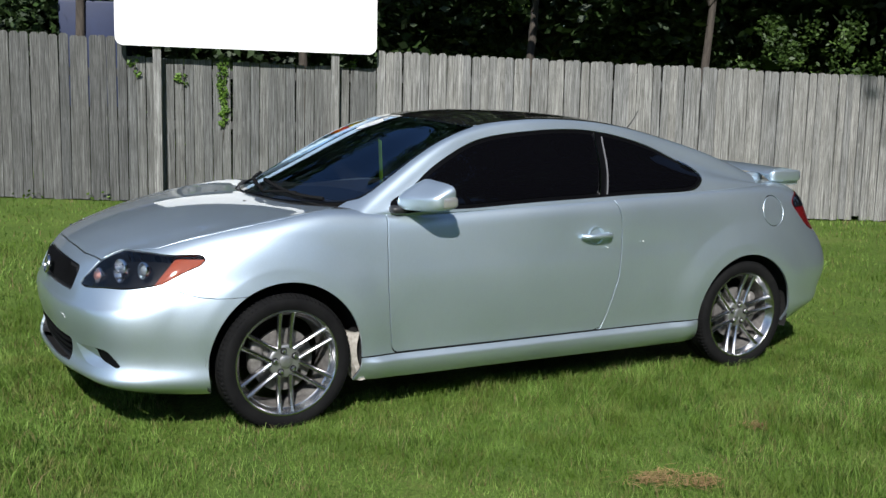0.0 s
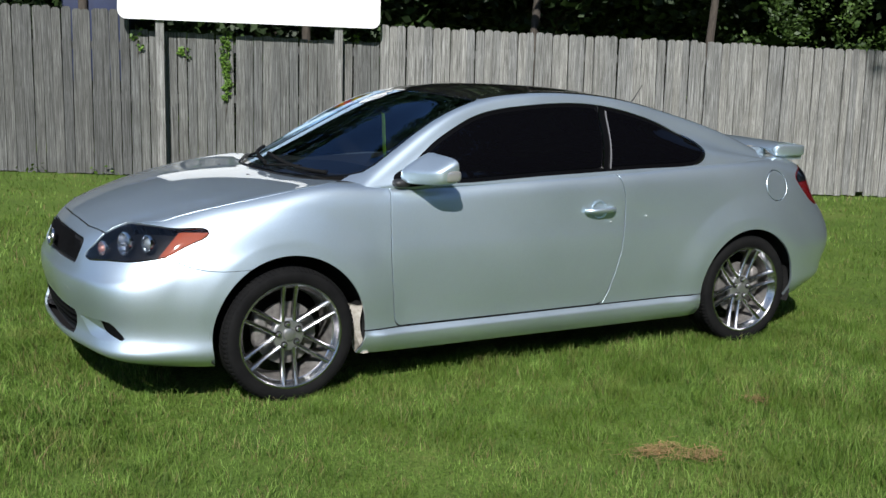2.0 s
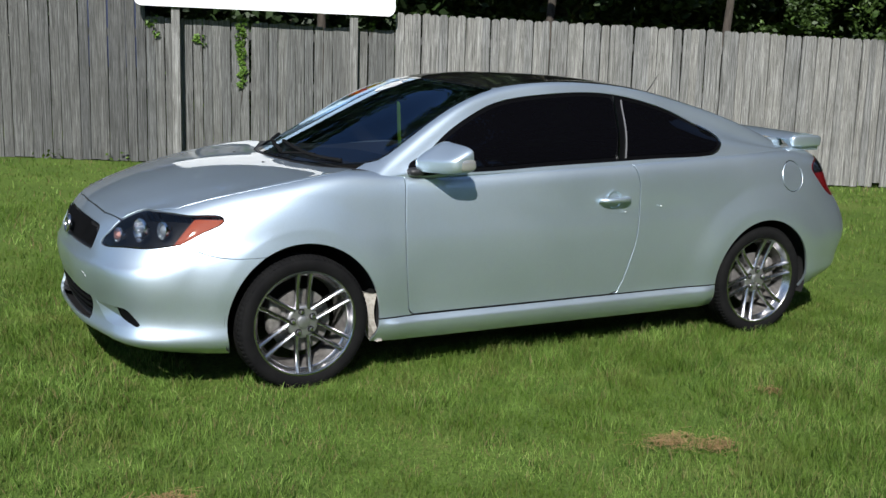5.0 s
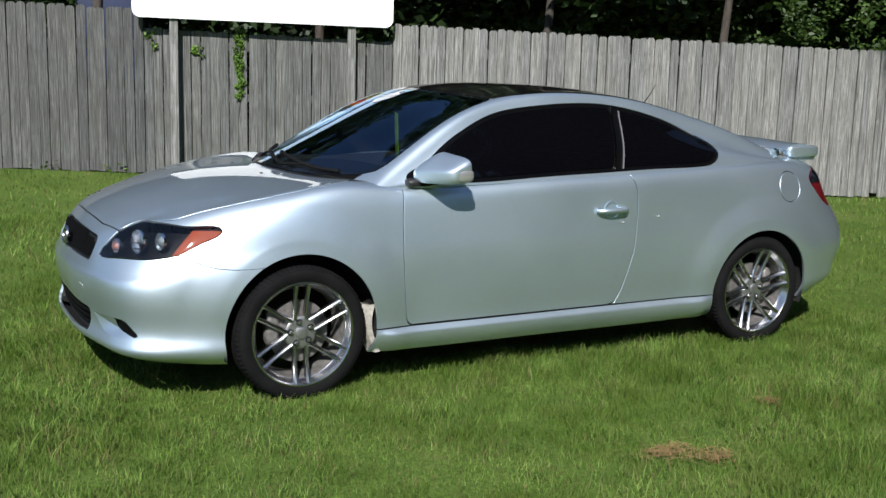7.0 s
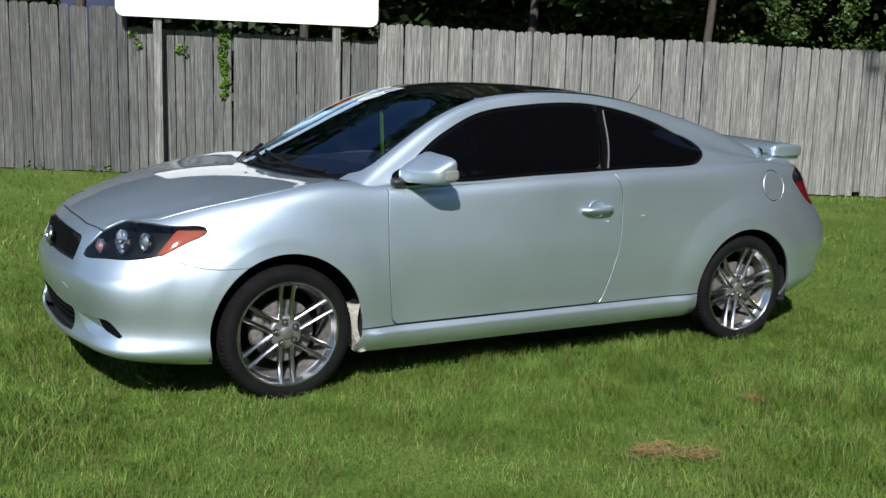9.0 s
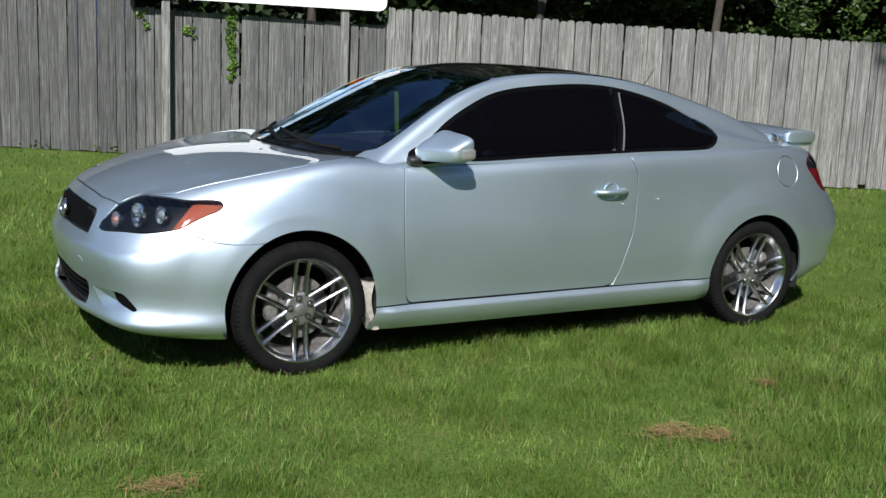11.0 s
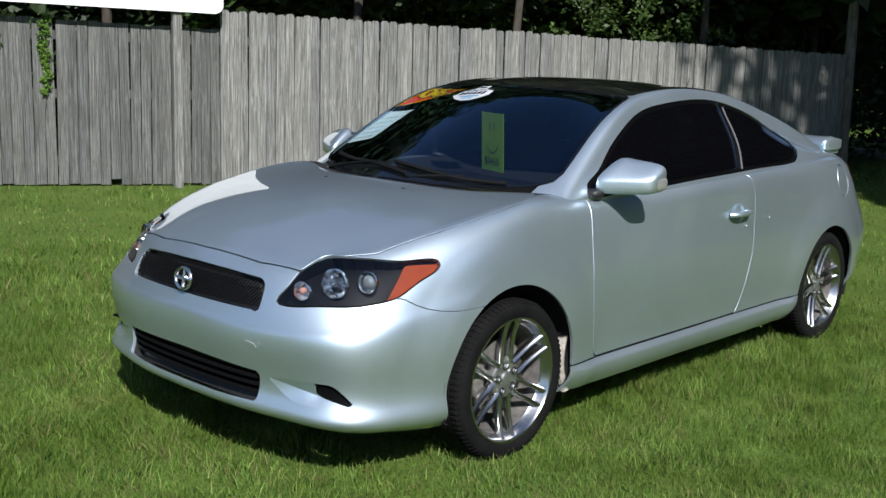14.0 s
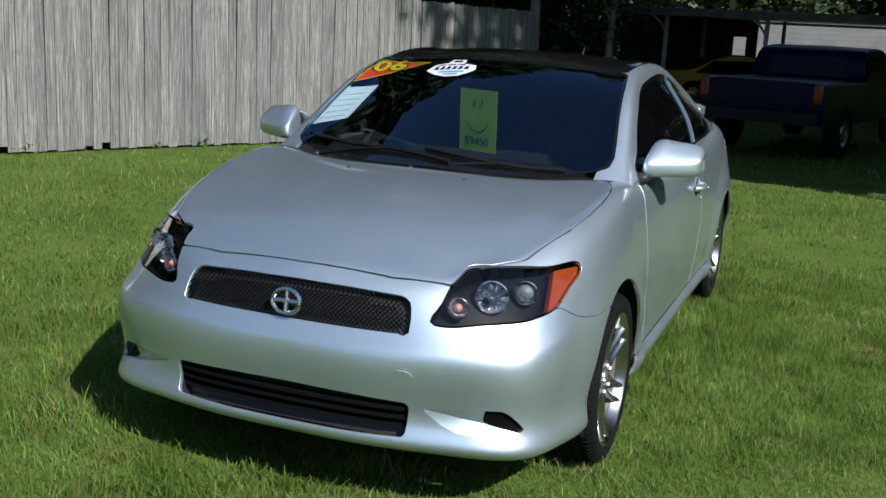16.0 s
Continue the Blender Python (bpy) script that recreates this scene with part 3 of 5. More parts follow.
HOOD = np.array([(-0.775, -0.3), (-0.775, 0.0), (-0.771, 0.098), (-0.758, 0.304), (-0.722, 0.477), (-0.66, 0.505), (-0.60, 0.56), (-0.54, 0.625), (-0.515, 0.645), (-0.465, 0.660), (-0.288, 0.716), (-0.14, 0.742), (0.0, 0.753), (0.12, 0.751), (0.20, 0.738), (0.26, 0.712), (0.285, 0.685),
                 (0.27, 0.62), (0.21, 0.50), (0.13, 0.30), (0.09, 0.12), (0.08, 0.0), (0.08, -0.3)])
BUMPER = np.array([(-1.5, 0.0), (-1.5, 1.0), (-0.2, 1.0), (-0.2, 0.72), (0.16, 0.675), (0.255, 0.672), (0.31, 0.650), (0.37, 0.632), (0.45, 0.618), (0.532, 0.611), (0.60, 0.611), (0.70, 0.615), (0.70, 0.0)])
DOOR = np.array([(0.512, 0.297), (0.498, 0.45), (0.488, 0.63), (0.492, 0.80), (0.505, 0.99), (1.772, 0.99), (1.786, 0.965), (1.803, 0.93), (1.817, 0.88), (1.820, 0.80), (1.815, 0.70), (1.802, 0.58), (1.765, 0.46), (1.735, 0.37), (1.705, 0.312), (1.688, 0.303)])
TAIL = outline([(2.32, 0.905), (2.38, 0.940), (2.47, 0.955), (2.75, 0.95), (2.80, 0.88), (2.75, 0.77), (2.50, 0.76), (2.42, 0.80), (2.34, 0.87)], 6)
WINDOW = outline([(0.530, 0.980), (0.61, 1.030), (0.74, 1.120), (0.89, 1.207), (1.05, 1.271), (1.30, 1.309), (1.54, 1.324), (1.75, 1.318), (1.98, 1.279), (2.18, 1.218), (2.315, 1.158), (2.405, 1.113), (2.425, 1.075), (2.375, 1.020), (2.29, 1.000),
                  (1.99, 0.994), (1.69, 0.984), (1.20, 0.966), (0.888, 0.951), (0.68, 0.945), (0.55, 0.950)], 5)
SCREEN = np.array([(0.085, -0.3), (0.085, 0.0), (0.098, 0.12), (0.140, 0.26), (0.205, 0.40), (0.28, 0.53), (0.35, 0.625), (0.41, 0.675), (0.47, 0.680), (0.56, 0.664), (0.68, 0.640), (0.80, 0.620), (0.91, 0.605), (1.00, 0.592), (1.06, 0.582), (1.085, 0.555),
                   (1.065, 0.44), (1.02, 0.26), (0.99, 0.1), (0.985, 0.0), (0.985, -0.3)])
ROOF = np.array([(0.99, -0.3), (0.99, 0.0), (0.995, 0.1), (1.025, 0.26), (1.07, 0.44), (1.095, 0.570), (1.25, 0.577), (1.6, 0.579), (2.0, 0.577), (2.35, 0.584), (2.65, 0.592), (2.80, 0.55), (2.87, 0.42), (2.90, 0.2), (2.91, 0.0), (2.91, -0.3)])


def in_front(field):
    return lambda x, y, z: np.maximum(field(x, np.abs(y), z), x - 0.3)


def plan(poly):
    return lambda x, y, z: polygon_field(x, np.abs(y), poly)


def flank(poly, inner=0.5):
    return lambda x, y, z: np.maximum(polygon_field(x, z, poly), inner - np.abs(y))


def arch(x0, z0, r):
    return lambda x, y, z: np.maximum(np.hypot(x - x0, z - z0) - r, 0.5 - np.abs(y))


f_lamp = in_front(lambda x, y, z: polygon_field(x + y, z, LAMP))
f_grille = lambda x, y, z: np.maximum(polygon_field(y, z, GRILLE), x + 0.6)
f_intake = lambda x, y, z: np.maximum(polygon_field(y, z, INTAKE), x + 0.6)
f_scoop = in_front(lambda x, y, z: np.maximum(polygon_field(y, z, SCOOP), x + 0.55))

# -- lower body --
lx, ly, lz = low[0].T
for x0, z0, r0, d in ((0.0, 0.31, 0.356, 0.012), (2.70, 0.30, 0.347, 0.014)):
    ly = ly + np.sign(ly) * (np.abs(ly) > 0.6) * d * np.clip((0.19 - np.hypot(lx - x0, lz - z0) + r0) / 0.13, 0, 1)


def fair(x, y):
    """The even polynomial in plan that the hood follows."""
    return np.stack([x ** i * y ** (2 * j) for i in range(4) for j in range(3) if i + 2 * j < 5], -1)


on = (polygon_field(lx, np.abs(ly), HOOD) < 0.012) & (lz > 0.7)
w = smooth01((0.012 - polygon_field(lx[on], np.abs(ly[on]), HOOD)) / 0.05)
lz = lz.copy()
rim_w = 1 + 5.0 * (polygon_field(lx[on], np.abs(ly[on]), HOOD) > -0.05)
lz[on] += w * (fair(lx[on], ly[on]) @ np.linalg.lstsq(fair(lx[on], ly[on]) * rim_w[:, None], lz[on] * rim_w, rcond=None)[0] - lz[on])
# the flat middle of the hood stands up a little inside a soft crease
yc = np.interp(lx[on], (-0.75, -0.70, -0.57, -0.40, -0.16, 0.10), (0.39, 0.413, 0.482, 0.554, 0.625, 0.655))
lz[on] += w * (0.002 * smooth01((yc + 0.06 - np.abs(ly[on])) / 0.12) - 0.001) * smooth01((0.02 - lx[on]) / 0.3)
low = np.stack([lx, ly, lz], -1), low[1]
_, rest = cut(low, arch(0.0, 0.31, 0.356), 0.0)
_, rest = cut(rest, arch(2.70, 0.30, 0.347), 0.0)
shell = rest
lamps, rest = cut(rest, f_lamp, 0.006)
grille, rest = cut(rest, f_grille, 0.0)
intake, rest = cut(rest, f_intake, 0.0)
scoops, rest = cut(rest, f_scoop, 0.0)
hood, rest = cut(rest, plan(HOOD), 0.0065)
cowl, rest = cut(rest, lambda x, y, z: np.maximum.reduce([np.abs(y) - 0.715, 0.05 - x, x - 2.72, 0.9 - z]), 0.0)
bumper, rest = cut(rest, in_front(lambda x, y, z: polygon_field(x + y, z, BUMPER)), 0.0042)
skirts, rest = cut(rest, lambda x, y, z: np.maximum.reduce([z - 0.2935 - 0.006 * (x - 0.49), x - 2.37, 0.30 - x]), 0.008)
doors, rest = cut(rest, flank(DOOR), 0.0072)
caps, rest = cut(rest, lambda x, y, z: np.maximum(np.hypot(x - 2.905, z - 0.878) - 0.084, y), 0.0075)
tails, rest = cut(rest, lambda x, y, z: np.maximum.reduce([polygon_field(x - np.abs(y), z, TAIL), 2.6 - x, 0.34 - np.abs(y)]), 0.006)
rear_bumper, rest = cut(rest, lambda x, y, z: np.maximum(z - 0.66, 2.96 - x + 0.25 * (z - 0.3)), 0.0)
fenders, rest = cut(rest, lambda x, y, z: x - 1.0, 0.0)
lid, quarters = cut(rest, lambda x, y, z: np.maximum(np.abs(y) - 0.60, 2.7 - x), 0.009)

skin("hood", hood, PAINT, car, "silver hood reflecting the sky", edge=0.0008)
front = skin("front_bumper", bumper, PAINT, car)
skin("rear_bumper", rear_bumper, PAINT, car, edge=0.0002)
skin("tailgate", lid, PAINT, car)
skin("cowl", cowl, BLACK, car, "black plastic cowl below the windscreen", 0.004)
skin("fuel_door", caps, PAINT, car, "round fuel door", edge=0.002)
for s in (-1, 1):
    skin("fender", side_of(fenders, s), PAINT, car, edge=0.0009)
    skin("quarter_panel", side_of(quarters, s), PAINT, car, edge=0.0009)
    sk = side_of(skirts, s)
    out = 0.020 * smooth01((0.2935 + 0.006 * (sk[0][:, 0] - 0.49) - sk[0][:, 2]) / 0.030) * smooth01((sk[0][:, 0] - 0.33) / 0.14) * smooth01((2.37 - sk[0][:, 0]) / 0.10)
    skin("side_skirt", (sk[0] + np.stack([0 * out, s * out, 0 * out], -1), sk[1]), PAINT, car, depth=0.010)
    t = skin("tail_lamp", side_of(tails, s), TAILRED, car, "red tail lamp")
    dark, _ = cut(offset(side_of(tails, s), 0.003), lambda x, y, z: 0.888 - z, 0.0)
    piece("lamp_top", *dark, GLASSB, t, "dark upper lens")

# dark structure behind the panel gaps
for fld in (f_lamp, f_grille, f_intake, f_scoop):
    _, shell = cut(shell, lambda *a, fld=fld: fld(*a) - 0.012, 0.0)
_, shell = cut(shell, lambda x, y, z: np.maximum.reduce([np.abs(y) - 0.715, 0.02 - x, x - 2.75, 0.9 - z]), 0.0)
piece("inner_shell", *offset(shell, -0.013), BLACK, car)


# -- scoops in the bumper: an undercut face below a sharp edge, a sloping floor and a black opening --
hole, scoop = cut(scoops, lambda x, y, z: np.maximum(0.622 - np.abs(y) + 0.15 * (z - 0.36), 0.352 - 0.30 * (np.abs(y) - 0.62) - z), 0.0)
back, floor_of = cut(scoop, lambda x, y, z: 0.386 - 0.22 * (np.abs(y) - 0.440) - z, 0.0)


def sunk(m, ramp_down):
    x, y, z = m[0].T
    a = np.abs(y)
    d = 0.017 * np.clip((a - 0.440) / 0.18, 0, 1)
    if ramp_down:
        foot, head = np.interp(a, (0.44, 0.465, 0.50, 0.55, 0.62, 0.70), (0.386, 0.366, 0.338, 0.316, 0.310, 0.313)), 0.386 - 0.22 * (a - 0.440)
        d = d * np.clip((z - foot) / np.maximum(head - foot, 0.004), 0, 1) * np.clip((0.72 - a) / 0.09, 0, 1)
    else:
        top = 0.3865 + 0.042 * (a - 0.44)
        d = d * np.clip((top - z) / np.maximum(top - 0.386 + 0.22 * (a - 0.440), 0.004), 0, 1)
    return m[0] + np.stack([d, -np.sign(y) * d * 0.35, 0 * d], -1), m[1]


for s in (-1, 1):
    piece("scoop_back", *side_of(sunk(back, False), s), PAINT, front)
    piece("scoop_floor", *side_of(sunk(floor_of, True), s), PAINT, front)
    piece("fog_lamp_blank", *rimmed(*offset(side_of(hole, s), -0.014), 0.03), LAMPBLACK, front, "black fog lamp opening")

# -- grilles --
gr = piece("grille", *rimmed(*offset(grille, -0.030), -0.030), BLACK, car, "black honeycomb grille")


def nose_x(y, z):
    """Where the nose lies at (y, z)."""
    return -0.885 + 0.16 * y * y + 0.9 * np.maximum(0, np.abs(y) - 0.3) ** 2 + 0.62 * np.maximum(0, z - 0.48) ** 2 * 1.45 + 0.25 * np.maximum(0, 0.40 - z)


bars = []
for k in range(-60, 61):
    for sgn in (-1, 1):
        pts = []
        for j in range(9):
            z = 0.600 + 0.130 * j / 8
            y = k * 0.0150 + sgn * (z - 0.665) * 0.9
            pts.append((y, z))
        run = [(nose_x(y, z) + 0.017, y, z) for y, z in pts if polygon_field(np.array([y]), np.array([z]), GRILLE)[0] < -0.001]
        if len(run) > 2:
            bars.append(tube([run[0], run[-1]], 0.0021, 4))
piece("lattice", *joined(*bars), GRILLEBAR, gr, "dark plastic lattice")
chin = piece("air_intake", *rimmed(*offset(intake, -0.05), -0.05), BLACK, car, "black lower air intake with slats")
for z in (0.316, 0.345, 0.374):
    ys = np.linspace(-0.392, 0.392, 25)
    top = [(nose_x(y, z) + 0.014, y, z) for y in ys]
    sec = [(-0.004, -0.005), (-0.004, 0.005), (0.024, 0.007), (0.024, -0.003)]
    g = np.array([[(x + a, y, zz + b) for a, b in sec + sec[:1]] for x, y, zz in top])
    piece("slat", *weld(*sheet(g)), GRILLEBAR, chin)
# oval badge
ring = np.array([(-0.872 + 0.16 * 0.036 * math.sin(a), 0.047 * math.cos(a), 0.660 + 0.037 * math.sin(a)) for a in np.linspace(0, 2 * math.pi, 41)])
em = piece("badge", *tube(ring, 0.0068, 8, steps=1, caps=False), CHROME, car, "oval chrome badge")
piece("badge_bar", *joined(tube([(-0.868, -0.044, 0.660), (-0.868, 0.044, 0.660)], 0.0078, 8), tube([(-0.862, 0.0, 0.694), (-0.874, 0.0, 0.626)], 0.0078, 8)), CHROME, em)

# -- headlamps --
for s in (-1, 1):
    lens = side_of(lamps, s)
    lamp = piece("headlamp", *rimmed(*offset(lens, -0.055), -0.05), LAMPBLACK, car, "clear headlamp with black housing and amber end")
    ln = skin("lens", lens, LENS, lamp, "clear plastic lens", 0.006)
    ln.visible_shadow = False
    amber, _ = cut(offset(lens, -0.012), lambda x, y, z: np.maximum(0.205 - (x + np.abs(y)) + 0.75 * (z - 0.700), z - 0.772), 0.0)
    if len(amber[1]):
        skin("amber_reflector", amber, AMBER, lamp, "amber turn signal reflector", 0.02)
    for cx, cy, cz, r in ((-0.773, 0.528, 0.684, 0.032), (-0.697, 0.607, 0.712, 0.050), (-0.619, 0.688, 0.720, 0.037)):
        aim = Vector((-1, s * 0.30, 0.06)).normalized()
        place = Vector((cx + 0.034, s * (cy - 0.019), cz))
        q = Vector((0, -1, 0)).rotation_difference(aim).to_matrix().to_4x4()
        prof = [(r * 1.04, 0.006), (r * 1.04, -0.005), (r * 0.98, -0.006), (r * 0.94, 0.0), (r * 0.84, 0.014), (r * 0.70, 0.018), (r * 0.60, 0.030), (r * 0.40, 0.032), (r * 0.02, 0.036)]
        bv, bf = lathe(prof, 44)
        hub = np.hypot(bv[:, 0], bv[:, 2])
        flute = 0.0022 * np.sign(np.sin(11 * np.arctan2(bv[:, 2], bv[:, 0]) + hub * 300)) * (hub < r * 0.92) * (hub > r * 0.3)
        bv = bv + np.stack([0 * flute, flute, 0 * flute], -1)
        bowl = piece("reflector", *moved((bv, bf), Matrix.Translation(place) @ q), RINGSILVER, lamp, "round bright reflector", False)
        if r == 0.032:
            piece("bulb", *moved(ellipsoid(0, 0.008, 0, r * 0.40, 0.018, r * 0.40, 2), Matrix.Translation(place) @ q), BULB, bowl, "pinkish signal bulb")
        elif r == 0.050:
            piece("bulb_shield", *moved(ellipsoid(0, 0.004, 0, r * 0.24, 0.022, r * 0.24, 2), Matrix.Translation(place) @ q), RINGSILVER, bowl, "bright bulb shield")
        else:
            piece("projector", *moved(ellipsoid(0, 0.010, 0, r * 0.70, 0.022, r * 0.70, 2), Matrix.Translation(place) @ q), LENSBALL, bowl, "glass projector lens")

# -- doors --
for s in (-1, 1):
    d = side_of(doors, s)
    door = skin("door", d, PAINT, car)
    hx = 1.655
    y0 = -0.858
    cup = lathe([(0.002, 0.012), (0.024, 0.010), (0.038, 0.005), (0.045, 0.000), (0.049, 0.0008)], 32)
    piece("handle_cup", *moved(moved(cup, Matrix.Translation((hx, y0 + 0.004, 0.797))), Matrix.Diagonal((1, -s, 1, 1))), PAINT, door)
    bar = tube([(hx - 0.090, y0 + 0.004, 0.795), (hx - 0.072, y0 - 0.016, 0.796), (hx, y0 - 0.027, 0.798), (hx + 0.072, y0 - 0.016, 0.798), (hx + 0.090, y0 + 0.004, 0.797)], 0.0125, 10)
    piece("handle", *moved(bar, Matrix.Diagonal((1, -s, 1, 1))), PAINT, door, "silver door handle")

# -- cabin --
win, rest = cut(cabin, flank(WINDOW, 0.45), 0.0)
screen, rest = cut(rest, plan(SCREEN), 0.004)
roof, rails = cut(rest, plan(ROOF), 0.006)
_, rails = cut(rails, lambda x, y, z: np.maximum(x - 0.40, np.abs(y) - 0.64), 0.0)
ws = skin("windscreen", screen, WINDSCREEN, car, "dark tinted windscreen with stickers", 0.006)
ws.visible_shadow = False
skin("roof_panel", roof, ROOFGLASS, car, "black glass roof panel")
seal, _ = cut(offset(screen, 0.0015), lambda x, y, z: np.where(np.abs(y) > 0.56, -0.010, -0.022) - polygon_field(x, np.abs(y), SCREEN), 0.0)
piece("screen_band", *seal, GLASSB, ws, "black band round the screen")
for s in (-1, 1):
    skin("roof_rail", side_of(rails, s), PAINT, car, "silver pillar and roof rail", edge=0.0009)
    w = side_of(win, s)
    frame_w = skin("window_frame", offset(w, -0.007), FRAMEBLACK, car, "black window surround", 0.02)
    pane = lambda fld: cut(offset(w, -0.0035), fld, 0.0)[0]
    inset = lambda x, z: polygon_field(x, z, WINDOW) + 0.022
    front_line = lambda x, z: x - (1.690 + 0.265 * (z - 0.99))
    glass_f = pane(lambda x, y, z: np.maximum(inset(x, z), front_line(x, z)))
    glass_r = pane(lambda x, y, z: np.maximum(inset(x, z), 0.060 - front_line(x, z)))
    piece("door_glass", *glass_f, SIDEGLASS, car, "very dark tinted side glass")
    piece("quarter_glass", *glass_r, SIDEGLASS, car, "very dark tinted side glass")
    side_bvh = BVHTree.FromPolygons([Vector(p) for p in w[0]], w[1])
    for name_s, x_s, hw, tone, note in (("pillar_strip", 1.698, 0.0024, RINGSILVER, "bright strip on the door pillar"), ("glass_edge", 1.746, 0.0024, BULBGREY, "thin grey edge of the quarter window")):
        run = []
        for z in np.linspace(1.000, 1.309, 14):
            p, n, _, _ = side_bvh.ray_cast(Vector((x_s + 0.265 * (z - 0.99), s * 2.0, z)), Vector((0, -s, 0)))
            if p is not None:
                run.append([(p.x + a, p.y + s * c, p.z) for a, c in ((-hw, -0.004), (-hw, 0.003), (hw, 0.003), (hw, -0.004))])
        g = np.array([r + r[:1] for r in run])
        piece(name_s, *weld(*sheet(g, s > 0)), tone, car, note)
    tip = cut(offset(w, 0.001), lambda x, y, z: np.maximum(-0.010 - polygon_field(x, z, WINDOW), 2.31 - x), 0.0)[0]
    piece("window_trim", *tip, CHROME, car, "bright trim at the rear of the quarter window")
_, cshell = cut(cabin, plan(SCREEN), 0.0)
_, cshell = cut(cshell, lambda x, y, z: x - 0.42, 0.0)
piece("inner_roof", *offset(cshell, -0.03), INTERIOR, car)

# -- door mirrors --
for s in (-1, 1):
    k = Matrix.Diagonal((1, -s, 1, 1))
    shell_m = ellipsoid(0, 0, 0, 0.097, 0.114, 0.074, 5.0, 48, 28)
    vx = shell_m[0].copy()
    out = (0.116 - vx[:, 1]) / 0.232
    vx[:, 0] = np.where(vx[:, 0] > 0.03, 0.03 + (vx[:, 0] - 0.03) * 0.4, vx[:, 0])
    vx[:, 0] *= 1 - 0.25 * out
    vx[:, 2] = np.where(vx[:, 2] > 0, vx[:, 2] * (1.04 - 0.40 * np.clip(out - 0.30, 0, 1)), vx[:, 2] * (0.92 - 0.10 * out))
    vx[:, 2] -= np.where(vx[:, 2] > -0.03, (vx[:, 2] + 0.03) * 0.72 * np.clip(-(vx[:, 0] - 0.03) / 0.12, 0, 1) ** 1.25, 0)
    vx[:, 1] = np.where(vx[:, 1] > 0, vx[:, 1] * (1 - 0.26 * np.clip(vx[:, 2] / 0.074 * 0.5 + 0.5, 0, 1)), vx[:, 1])
    vx[:, 0] += -0.40 * vx[:, 1]
    mm = Matrix.Translation((0.674, -0.876 if s < 0 else -0.912, 1.026)) @ pose(0, 0, 0, 0, -2, 0)
    mirror = piece("door_mirror", *moved(moved((vx, shell_m[1]), mm), k), PAINT, car, "silver door mirror")
    lensm = ellipsoid(0.004, -0.098, -0.020, 0.044, 0.021, 0.030, 3, 20, 12)
    lv2 = lensm[0].copy()
    lv2[:, 0] += -0.40 * lv2[:, 1]
    piece("indicator", *moved(moved((lv2, lensm[1]), mm), k), INDICATOR, mirror, "clear side indicator")
    arm = ellipsoid(0.560, -0.775, 0.958, 0.042, 0.036, 0.020, 2.6, 20, 10)
    piece("mirror_foot", *moved(arm, k), BLACK, mirror, "black mirror foot")
    gl = ellipsoid(0.071, 0.012, 0.0, 0.006, 0.105, 0.050, 3, 24, 10)
    piece("mirror_glass", *moved(moved(gl, mm @ pose(0, 0, 0, 0, 0, -19)), k), CHROME, mirror)

# -- tail spoiler --
prof = [(0.0, 0.0), (0.05, 0.022), (0.13, 0.030), (0.22, 0.022), (0.285, 0.008), (0.29, -0.002), (0.22, -0.004), (0.12, 0.0), (0.05, -0.004)]
ys = np.linspace(-0.61, 0.61, 41)
g = []
for y in ys:
    e = smooth01((abs(y) - 0.52) / 0.10)
    x0 = 3.00 + 0.22 * (y / 0.61) ** 2 * 0.3
    g.append([(x0 + a * (1 - 0.18 * e), y, 1.062 + 0.02 * (1 - (y / 0.61) ** 2) + b * (1 + 0.3 * e) - (0.062 * e if b < 0.006 else 0.0) * (a > 0.02)) for a, b in prof + prof[:1]])
gg = np.array(g)
sp = joined(weld(*sheet(gg)), (gg[0][:-1], [tuple(range(len(prof)))]), (gg[-1][:-1], [tuple(range(len(prof)))[::-1]]))
spoiler = piece("spoiler", *sp, PAINT, car, "silver rear spoiler")
for s in (-1, 1):
    foot = ellipsoid(3.04, s * 0.50, 1.035, 0.075, 0.03, 0.035, 2.6, 16, 10)
    cap = ellipsoid(3.20, s * 0.600, 1.052, 0.118, 0.030, 0.034, 5, 28, 14)
    piece("end_cap", *cap, PAINT, spoiler)
    piece("spoiler_foot", *foot, PAINT, spoiler)

# -- wheels --
tyre_p = [(0.222, -0.078), (0.226, -0.092), (0.240, -0.100), (0.268, -0.104), (0.290, -0.100), (0.302, -0.090), (0.3095, -0.074), (0.3110, -0.058), (0.3075, -0.056), (0.3075, -0.052), (0.3125, -0.050), (0.3130, -0.022), (0.3085, -0.020), (0.3085, -0.014),
          (0.3130, -0.012), (0.3130, 0.022), (0.3085, 0.024), (0.3085, 0.030), (0.3120, 0.032), (0.3095, 0.074), (0.290, 0.100), (0.24, 0.100), (0.222, 0.09)]
rim_p = [(0.2235, -0.082), (0.2300, -0.092), (0.2300, -0.098), (0.2235, -0.099), (0.2165, -0.090), (0.2105, -0.066), (0.2030, -0.058), (0.1990, -0.03), (0.190, 0.02), (0.196, 0.08), (0.222, 0.09)]


